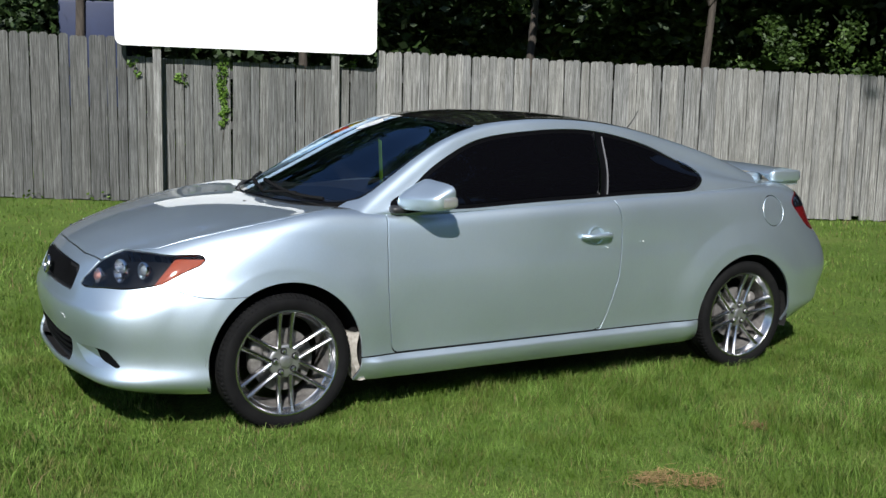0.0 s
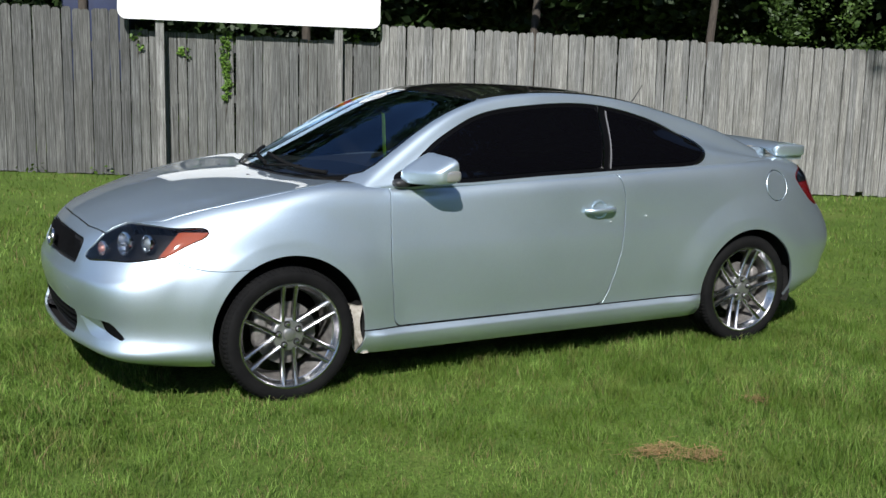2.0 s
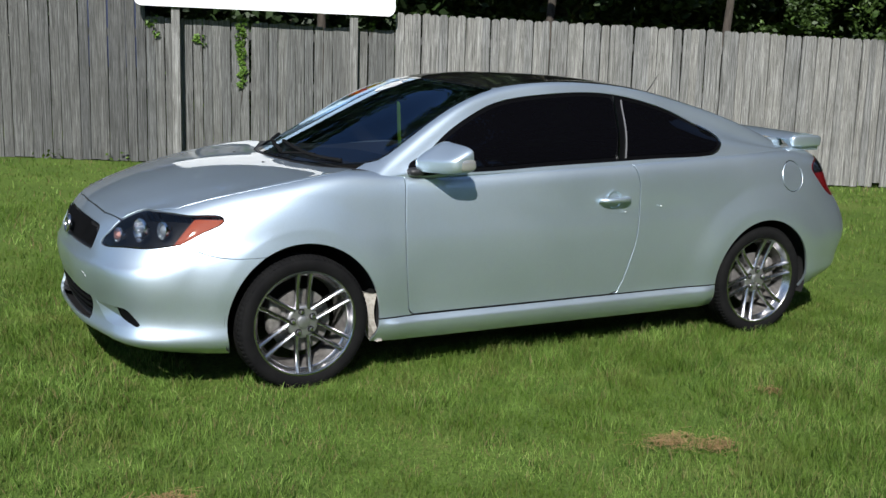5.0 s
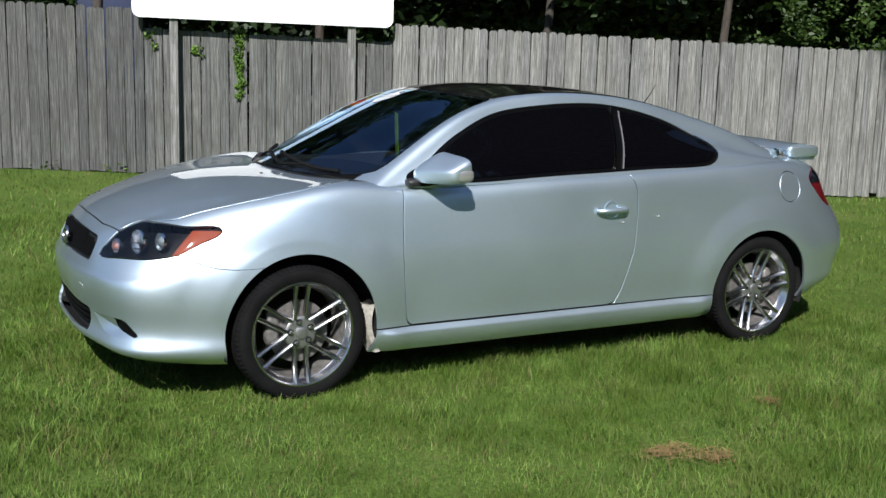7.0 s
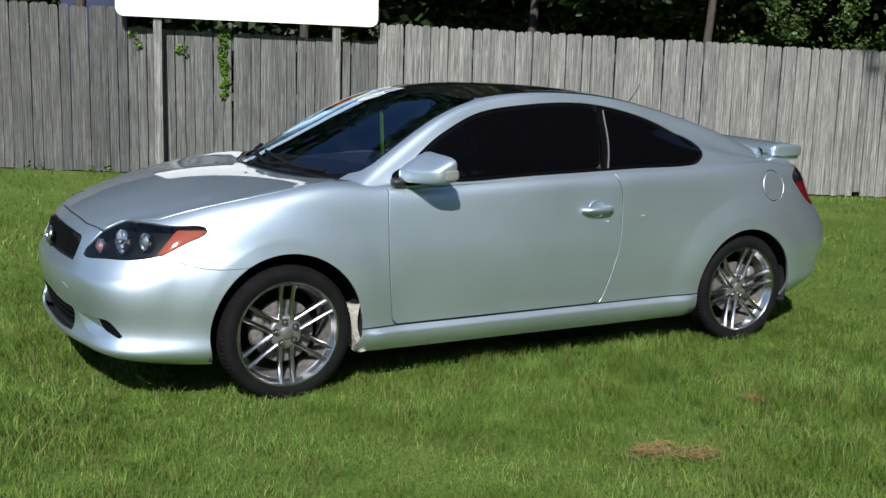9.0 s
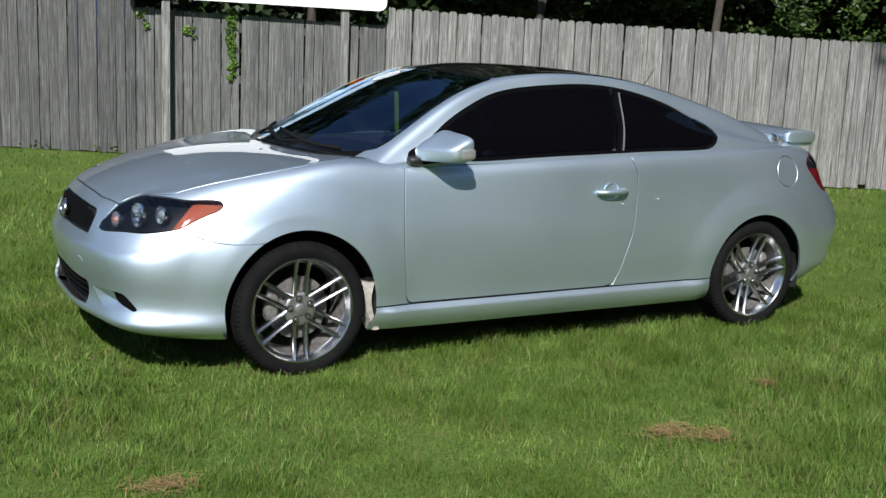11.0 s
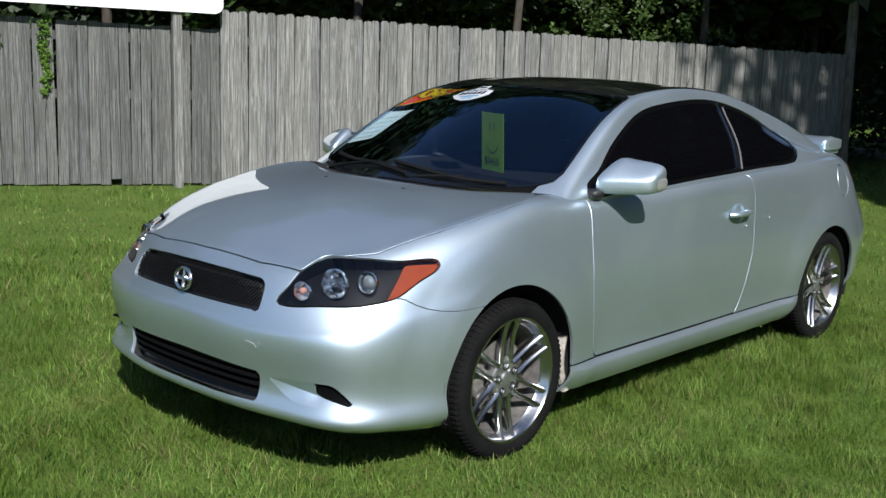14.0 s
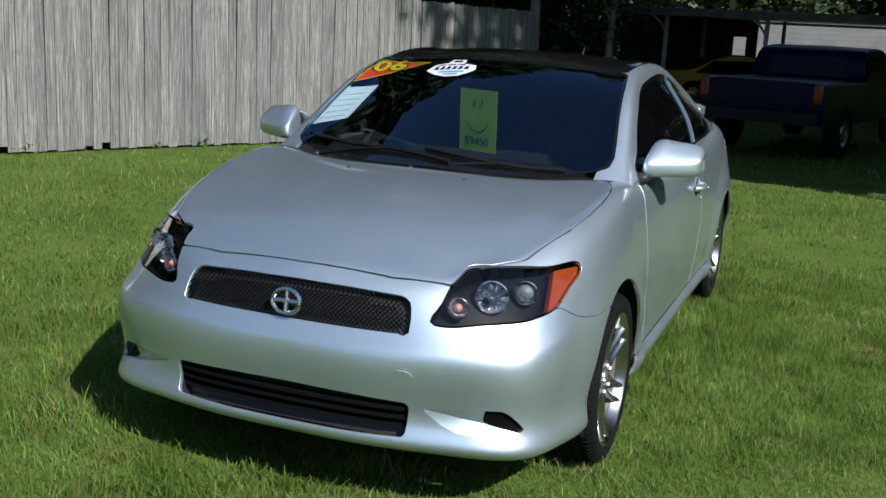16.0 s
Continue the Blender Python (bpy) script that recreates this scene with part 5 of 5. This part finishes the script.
# vine on the fence
spots = [(2.43 + 0.010 * math.sin(7 * k / 30) + R.uniform(-0.035, 0.035), -0.035 + R.uniform(-0.02, 0.01), 1.05 + 0.74 * k / 29) for k in range(30)]
vine = tagged(new("vine"), "green leafy vine climbing the fence boards", "vine")
lv_, lf_ = leaves(clumps(760, spots, 0.020), 0.036)
vine.matrix_world = FM
bulk("foliage", lv_, lf_, VINE, vine)
piece("stem", *tube([(2.42, -0.016, 0.85), (2.45, -0.018, 1.25), (2.42, -0.018, 1.8)], 0.004, 5), BARK, vine)
for s_, z_, n_ in ((1.97, 1.55, 60), (1.45, 1.74, 26), (1.46, 1.62, 18), (3.90, 1.76, 20)):
    w = tagged(new("vine"), "small sprig of vine on the fence boards", "vine")
    w.matrix_world = FM
    sp = [(s_ + R.uniform(-0.05, 0.05), -0.03, z_ + R.uniform(-0.04, 0.05)) for k in range(6)]
    bulk("foliage", *leaves(clumps(n_, sp, 0.02), 0.05), VINE, w)
    piece("stem", *tube([(s_, -0.016, z_ - 0.12), (s_ + 0.01, -0.018, z_), (s_ - 0.01, -0.018, z_ + 0.12)], 0.003, 5), BARK, w)

# weeds along the foot of the fence
pos = []
for k in range(16):
    s_ = R.uniform(-1, 13.4)
    p = FM @ Vector((s_, -0.03 - abs(R.normal()) * 0.05, 0))
    pos.append((p.x, p.y, float(ground_z(p.x, p.y)) + 0.05))
weeds = tagged(bulk("weeds", *leaves(clumps(120, pos, (0.10, 0.035, 0.045)), 0.06), GRASSBLADE), "green weeds at the foot of the fence", "weeds", kind="stuff")

# ---- woods behind the fence ----
tree(*behind(12.43, 9.5)[:2], 9.5, 0.17, 5.6, 2.2, 4500, 0.26, "tall tree with pale mottled trunk behind the fence", PALEBARK, (-0.5, 0.3), 30, 3)
tree(*behind(13.23, 9.6)[:2], 9.0, 0.18, 5.4, 2.2, 4500, 0.26, "tall tree with pale bark and ivy behind the fence", PALEBARK, (0.5, 0.4), 30, 4)
for k, s_ in enumerate((-5.5, -2.6, 0.2, 2.7, 5.4, 7.2, 11.2, 12.8, 15.5)):
    x, y, _ = behind(s_ + 0.4 * math.sin(k * 5.1), 3.4 + 1.3 * ((k * 37) % 5) / 4)
    tree(x, y, 4.6 + 0.3 * ((k * 13) % 4), 0.11 + 0.03 * (k % 3), 2.6 if s_ > 6 else 2.1, 2.5, 13000, 0.17, "dark leafy tree behind the fence", BARK, (0.4 * math.sin(k), 0.3), 30, 20 + k)
# tall crowns out of view, added for the treetops mirrored in the windscreen
for k, (s_, d_, h_) in enumerate(((-4.0, 8.5, 10.5), (0.5, 7.0, 11.5), (4.0, 9.0, 12.0), (7.5, 7.5, 10.0), (11.5, 9.5, 11.0))):
    tree(*behind(s_, d_)[:2], h_, 0.17, 4.4, 2.4, 1900, 0.36, "tall open-crowned tree rising over the woods", BARK, (0.4 * math.cos(k * 2.1), 0.3), 15, 140 + k)
# trees added at the edge of the woods, their unseen crowns shading it
for k, s_ in enumerate((-5.2, -2.3, 0.6, 3.4, 6.3, 9.0, 12.1, 15.0)):
    tree(*behind(s_, 1.5 + 0.5 * (k % 2))[:2], 6.2 + 0.4 * (k % 3), 0.10, 3.7, 1.9, 3200, 0.27, "slender leafy tree at the edge of the woods", BARK, (0.3 * math.sin(k * 1.7), -0.2), 20, 170 + k)
spots = []
for k in range(150):
    s_, d = R.uniform(-7, 22), R.uniform(4.2, 9.0)
    z_ = R.uniform(0.6, 4.6)
    if not 7.6 + 0.44 * d < s_ < 9.3 + 0.48 * d:
        spots.append(behind(s_, d, z_))
spots += [behind(R.uniform(13.6, 26), R.uniform(0.5, 6.0), R.uniform(0.3, 4.5)) for k in range(90)]
spots = [p for p in spots if p[1] > -0.5 + 0.195 * (p[0] + 3.66)]
woods = tagged(bulk("woods", *leaves(clumps(110000, spots, (0.75, 0.75, 0.55)), 0.14), LEAF), "dark dense woods behind the fence", "woods", kind="stuff")
spots = [behind(R.uniform(5, 16), R.uniform(2.6, 4.0), R.uniform(1.7, 3.0)) for k in range(16)] + [behind(R.uniform(-2.5, 0.9), R.uniform(1.2, 2.4), R.uniform(2.0, 2.9)) for k in range(12)]
tagged(bulk("undergrowth", *leaves(clumps(5200, spots, (0.32, 0.32, 0.28)), 0.10), LEAF), "sparse sunlit leaves above the fence", "bush", kind="stuff")
spots = [behind(R.uniform(9.3, 13.4), R.uniform(0.9, 1.9), R.uniform(1.75, 2.75)) for k in range(20)] + [behind(12.75 + R.uniform(-0.15, 0.35), 9.3, R.uniform(1.8, 3.6)) for k in range(7)] + [behind(R.uniform(4.6, 7.5), R.uniform(1.5, 2.6), R.uniform(2.3, 2.8)) for k in range(4)]
tagged(bulk("undergrowth", *leaves(clumps(2600, spots, (0.13, 0.13, 0.11)), 0.075), SUNLEAF), "scattered sunlit green leaves above the fence", "bush", kind="stuff")
# a blue tarpaulin roof behind the fence
bm = bmesh.new()
box(bm, 0.42, 1.16, 1.5, 3.6, 1.2, 2.50, 0.03, FM)
tagged(part("shed", bm, BLUESHED), "blue shed wall behind the fence", "shed")
# far trees all round, some unseen, to close the place and darken reflections
for name_, (cx, cy), (wx, wy), n_ in (("far_woods", (4, 26), (36, 4), 26000), ("far_woods", (-75, 6), (6, 60), 12000), ("far_woods", (2, -32), (44, 4), 52000), ("far_woods", (54, 6), (5, 44), 40000), ("far_woods", (40, -22), (9, 14), 22000)):
    sp = [(cx + R.uniform(-wx, wx), cy + R.uniform(-wy, wy), R.uniform(0.5, 9.0 if cy < 0 else 4.0 if cx < -60 else 7.5) * R.uniform(0.6, 1.0)) for k in range(260)]
    tagged(bulk(name_, *leaves(clumps(n_, sp, (1.7, 1.7, 1.3)), 0.75), LEAF), "line of dark green trees in the distance", "woods", kind="stuff")
# unseen trees beside the lawn, added to shade the truck and the carport end
for k, (x, y, h, cr) in enumerate(((9.4, -8.6, 12.5, 4.2), (13.6, -9.4, 13, 4.6), (18.0, -8.5, 13, 4.4), (10.9, -4.4, 11.5, 3.2), (16.0, -4.6, 12, 3.6), (9.2, -7.3, 10.5, 3.1), (10.4, -6.2, 9.5, 3.0), (13.2, -5.0, 8.6, 4.6), (10.3, -7.2, 9.5, 2.8), (12.0, -8.2, 11.0, 3.2), (15.0, -7.6, 11.0, 3.4))):
    tree(x + 0.35, y - 0.5, h, 0.2, 4.4, cr, 13000, 0.80, "unseen broad tree added to shade the truck and carport", BARK, (0.2, 0.1), 70, 60 + k)
# one more out of view, added for the soft shadows on the fence
tree(4.5, -8.2, 14.6, 0.16, 10.8, 2.1, 1700, 0.42, "unseen tall tree added to cast shade on the fence", BARK, (0.0, 0.0), 16, 240)
# tall trees past the far end of the fence
for k, (x, y, h, cr) in enumerate(((14.2, 5.6, 13.5, 3.8), (13.0, 9.4, 13.0, 3.8), (18.6, 8.6, 15.0, 4.4), (21.0, 13.6, 15.5, 4.6), (16.6, 13.0, 14.5, 4.2))):
    tree(x, y, h, 0.22, 3.4, cr, 15000, 0.62, "tall dark leafy tree past the end of the fence", BARK, (0.3, 0.2), 80, 90 + k)
for k, (x, y, h) in enumerate(((37.0, 1.5, 9.5), (40.0, -5.0, 10.5), (35.0, 9.0, 10.0))):
    tree(x, y, h, 0.25, 2.0, 3.6, 9000, 0.42, "sunlit leafy tree behind the house", BARK, (0.3, 0.2), 40, 210 + k)
tree(17.0, 3.15, 4.6, 0.13, 2.2, 1.3, 4200, 0.15, "pale-trunked young tree standing by the drive", PALEBARK, (0.3, 0.0), 34, 77, SUNLEAF)

tree(*behind(13.95, 0.25)[:2], 9.5, 0.13, 4.6, 2.6, 6000, 0.34, "tall tree at the end of the fence", MIDBARK, (0.3, 0.3), 40, 230)

# ---- far end: drive, carport, vehicles ----
bm = bmesh.new()
box(bm, 19.7, 20.5, 2.12, 9.0, -0.5, -0.10, 0.02)
tagged(part("curb", bm, CONCRETE), "low concrete curb by the drive", "curb", kind="structure")

carport = tagged(new("carport"), "open carport with flat roof on thin posts", "carport")
bm = bmesh.new()
box(bm, 22.0, 29.0, -12.0, 4.25, 2.00, 2.09, 0.01)
part("roof", bm, CARROOF, carport, "grey sheet roof")
bm = bmesh.new()
box(bm, 21.95, 22.0, -12.0, 4.25, 1.93, 2.11, 0.004)
part("fascia", bm, CARROOF, carport)
for x, y in ((22.3, 3.0), (22.3, 0.72), (22.3, -2.4), (22.3, -6.0), (28.5, 3.0), (28.5, 0.8), (28.5, -2.4)):
    bm = bmesh.new()
    box(bm, x - 0.05, x + 0.05, y - 0.05, y + 0.05, -0.45, 2.00, 0.008)
    post = part("carport_post", bm, POSTWHITE, carport)
    if x < 23:
        v, f = tube([(x, y, 1.55), (x, y + 0.18, 1.8), (x, y + 0.45, 1.99)], 0.03, 6)
        piece("brace", v, f, POSTWHITE, post)
# a dark back wall, added for the shade inside, round an unglazed opening
bm = bmesh.new()
for y0, y1, z0, z1 in ((1.55, 1.86, -0.5, 2.0), (2.22, 4.15, -0.5, 2.0), (1.86, 2.22, -0.5, 0.88), (1.86, 2.22, 1.52, 2.0)):
    box(bm, 29.0, 29.08, y0, y1, z0, z1)
part("back_wall", bm, BARK, carport, "dark back wall added for the shaded inside, with an opening")
# added sheet that hides the lit trees, so the carport reads as shade
bm = bmesh.new()
box(bm, 23.0, 29.0, 4.15, 4.22, -0.5, 2.0)
part("side_wall", bm, BARK, carport, "dark sheet added at the side for the shaded inside")
house = tagged(new("house"), "white lap-sided house wall beyond the carport", "house")
for k in range(15):
    bm = bmesh.new()
    box(bm, 31.0, 31.03, -3.2, 2.75, -0.25 + 0.15 * k, -0.105 + 0.15 * k)
    part("siding_board", bm, SIDING, house, smooth=False)
bm = bmesh.new()
box(bm, 31.04, 36.0, -3.2, 2.75, -0.5, 2.0, 0.01)
part("wall", bm, SIDING, house)
bm = bmesh.new()
box(bm, 30.95, 36.6, -3.5, 2.9, 2.0, 2.12, 0.02)
part("roof", bm, CARROOF, house)


def vehicle(name, label, at, yaw, paint, prof, glass, half, length, wheels, tail=True):
    """A distant parked vehicle: a body lofted from its side profile, glass, wheels and lamps."""
    ob = tagged(new(name), label, "truck" if "truck" in name else "car")
    M = Matrix.Translation(at) @ pose(0, 0, 0, 0, 0, yaw)
    p = along(prof, 4)
    rows = []
    for y, e in ((-half, 0.0), (-half * 0.985, 0.02), (-half * 0.9, 0.035), (0, 0.045), (half * 0.9, 0.035), (half * 0.985, 0.02), (half, 0.0)):
        rows.append([(x, y * (1 - 0.22 * max(0, z - 1.0)), z + e * (z > 0.5)) for x, z in p])
    g = np.array(rows)
    side = np.array([g[0], [(x, y * 0.99, 0.45) for x, y, z in g[0]]])
    v, f = joined(sheet(g), sheet(side), mirrored(*sheet(side)))
    piece("body", *moved((v, f), M), paint, ob)
    for k, (poly, inset) in enumerate(glass):
        for sgn in (-1, 1):
            pv = np.array([(x, sgn * (half + 0.004) * (1 - 0.22 * max(0, z - 1.0)), z) for x, z in poly])
            piece("side_window", *moved((pv, [tuple(range(len(poly)))]), M), SIDEGLASS, ob, "", False)
    for x in wheels:
        for sgn in (-1, 1):
            k = M @ Matrix.Translation((x, sgn * (half - 0.10), 0.36)) @ Matrix.Diagonal((1, -sgn, 1, 1))
            w = piece("wheel", *moved(lathe([(0.20, -0.10), (0.33, -0.12), (0.365, -0.09), (0.365, 0.09), (0.33, 0.11)], 32), k), RUBBER, ob)
            piece("hub_cap", *moved(lathe([(0.0, -0.085), (0.07, -0.09), (0.16, -0.075), (0.21, -0.105), (0.215, -0.09)], 24), k), ALLOY, w)
    if tail:
        for sgn in (-1, 1):
            piece("tail_lamp", *moved(ellipsoid(0.005, sgn * (half - 0.10), 0.93, 0.03, 0.075, 0.16, 4, 16, 10), M), TAILRED, ob, "red tail lamp")
    return ob, M


truck, TM = vehicle("pickup_truck", "dark blue pickup truck parked in the shade", (12.26, -0.16, -0.14), -14, TRUCKBLUE,
                    [(0.02, 0.50), (0.0, 0.62), (0.0, 0.94), (0.02, 1.02), (0.12, 1.05), (1.0, 1.05), (1.95, 1.05), (2.03, 1.06), (2.12, 1.33), (2.20, 1.47), (2.36, 1.52), (3.0, 1.54), (3.35, 1.51), (3.62, 1.36), (3.95, 1.16), (4.3, 1.12), (5.0, 1.06), (5.22, 0.92), (5.28, 0.55)],
                    [([(2.26, 1.12), (2.34, 1.44), (3.28, 1.45), (3.70, 1.12)], 0)], 0.92, 5.3, (1.15, 4.35))
bm = bmesh.new()
box(bm, -0.09, -0.01, -0.86, 0.86, 0.50, 0.66, 0.02, TM)
part("rear_bumper", bm, WELL, truck)
bm = bmesh.new()
box(bm, -0.012, 0.02, -0.66, 0.66, 0.70, 1.09, 0.015, TM)
part("tailgate", bm, TRUCKBLUE, truck)
rv = np.array([(2.055, -0.62, 1.13), (2.055, 0.62, 1.13), (2.15, 0.55, 1.42), (2.15, -0.55, 1.42)]) - (0.03, 0, 0)
piece("rear_window", *moved((rv, [(0, 1, 2, 3)]), TM), SIDEGLASS, truck, "", False)
vehicle("yellow_car", "yellow coupe parked under the carport", (23.6, 3.4, -0.28), -70, YELLOW,
        [(0.0, 0.45), (-0.02, 0.60), (0.05, 0.85), (0.30, 0.93), (0.8, 0.98), (1.2, 1.18), (1.7, 1.30), (2.2, 1.30), (2.7, 1.12), (3.1, 0.92), (3.9, 0.80), (4.25, 0.65), (4.3, 0.45)],
        [([(0.80, 0.90), (1.25, 1.21), (2.25, 1.23), (2.90, 0.90)], 0)], 0.86, 4.3, (0.8, 3.4), False)

# ---- grass ----
CELLS = np.random.RandomState(31).uniform(size=(256, 256))


def lumps(x, y, cell):
    """A smooth random field of the given cell size, 0 to 1."""
    u, v = x / cell + 900.0, y / cell + 900.0
    i, j = np.floor(u).astype(int), np.floor(v).astype(int)
    a, b = smooth01(u - i), smooth01(v - j)
    c = lambda p, q: CELLS[p % 256, q % 256]
    return (c(i, j) * (1 - a) + c(i + 1, j) * a) * (1 - b) + (c(i, j + 1) * (1 - a) + c(i + 1, j + 1) * a) * b


def blades(n, x0, x1, y0, y1, h, w, r, keep=None):
    x0, x1, y0, y1 = x0 - 0.4, x1 + 0.4, y0 - 0.4, y1 + 0.4
    x, y = r.uniform(x0, x1, n), r.uniform(y0, y1, n)
    tuft = 0.55 + 0.45 * np.sin(3.1 * x + 1.7 * np.sin(2.3 * y)) * np.sin(2.7 * y + 1.3 * np.sin(1.9 * x))
    ok = r.uniform(size=n) < (0.45 + 0.55 * np.clip(tuft + 0.2, 0, 1)) * (0.30 + 0.95 * lumps(x, y, 0.13))
    ok &= r.uniform(size=n) < np.minimum.reduce([x - x0, x1 - x, y - y0, y1 - y]) / 0.8
    for cx, cy, cr in DRY:
        ok &= np.hypot((x - cx) / 1.5, y - cy) > cr * r.uniform(0.1, 1.25, n)
    if keep is not None:
        ok &= keep(x, y)
    x, y = x[ok], y[ok]
    n = len(x)
    z = ground_z(x, y) - 0.004
    a, b = r.uniform(0, 2 * np.pi, n), r.uniform(0, 2 * np.pi, n)
    hh = 1.08 * h * r.uniform(0.45, 1.25, n) * (0.75 + 0.2 * np.clip(np.sin(1.3 * x + 0.7 * y), -1, 1)) * (0.55 + 0.95 * lumps(x + 5, y, 0.16)) * (0.75 + 0.5 * lumps(x, y + 9, 0.55))
    lean = hh * r.uniform(0.15, 0.95, n)
    ww = w * r.uniform(0.7, 1.3, n)
    px, py = np.cos(a) * ww / 2, np.sin(a) * ww / 2
    dx, dy = np.cos(b) * lean, np.sin(b) * lean
    p = np.stack([x, y, z], -1)
    s = np.stack([px, py, 0 * px], -1)
    m = p + np.stack([dx * 0.35, dy * 0.35, hh * 0.60], -1)
    t = p + np.stack([dx, dy, hh * 0.98], -1)
    v = np.stack([p - s, p + s, m + s * 0.8, m - s * 0.8, t + s * 0.12, t - s * 0.12], 1).reshape(-1, 3)
    k = np.arange(n)[:, None] * 6
    return v, np.concatenate([k + (0, 1, 2, 3), k + (3, 2, 4, 5)], 0)


G = np.random.RandomState(9)
DRY = [(1.06, -2.08, 0.075), (1.20, -2.19, 0.07), (-0.87, -1.86, 0.07), (1.94, -1.75, 0.045), (-0.55, -2.4, 0.035), (0.35, -3.0, 0.035)]
clear = lambda x, y: ~((x > -0.4) & (x < 3.0) & (np.abs(y) < 0.55))
lots = [blades(30000, -1.45, -0.75, -1.0, 1.0, 0.088, 0.0044, G, clear), blades(580000, -3.2, 3.8, -3.7, 1.7, 0.056, 0.0029, G, clear), blades(34000, -7.0, -3.2, -6.5, 4.5, 0.055, 0.0070, G), blades(34000, -3.2, 4.4, -6.5, -3.7, 0.055, 0.0065, G), blades(40000, -3.2, 3.8, 1.7, 4.2, 0.055, 0.0065, G),
        blades(50000, 3.8, 11.0, -4.0, 3.0, 0.052, 0.0058, G), blades(52000, -6.0, 12.5, 3.0, 8.8, 0.062, 0.0085, G, lambda x, y: (y < 7.45 - 0.33 * (x + 0.21)) & ((x > 3.8) | (y > 4.2))), blades(14000, 11.0, 20.0, -6.0, 4.0, 0.07, 0.014, G)]
for n_, (v, f) in enumerate(lots):
    tagged(bulk("grass", v, f, GRASSBLADE), "short green lawn grass, uneven and sunlit", "grass", kind="stuff")
sv = []
for cx, cy, cr in DRY:
    n = int(420 * cr / 0.2)
    q = G.normal(size=(n, 2)) * cr * 0.55
    sv.append(np.stack([cx + q[:, 0] * 1.5, cy + q[:, 1], np.full(n, 0.016) + G.uniform(0, 0.012, n)], -1))
c = np.concatenate(sv)
ang = G.uniform(0, 2 * np.pi, len(c))
d = np.stack([np.cos(ang), np.sin(ang), G.normal(size=len(c)) * 0.10], -1) * 0.026
w = np.stack([-np.sin(ang), np.cos(ang), 0 * ang], -1) * 0.0016
v = np.stack([c - d - w, c - d + w, c + d + w, c + d - w], 1).reshape(-1, 3)
tagged(bulk("dry_grass", v, np.arange(len(v)).reshape(-1, 4), STRAW), "patches of dry straw-coloured grass", "grass", kind="stuff")
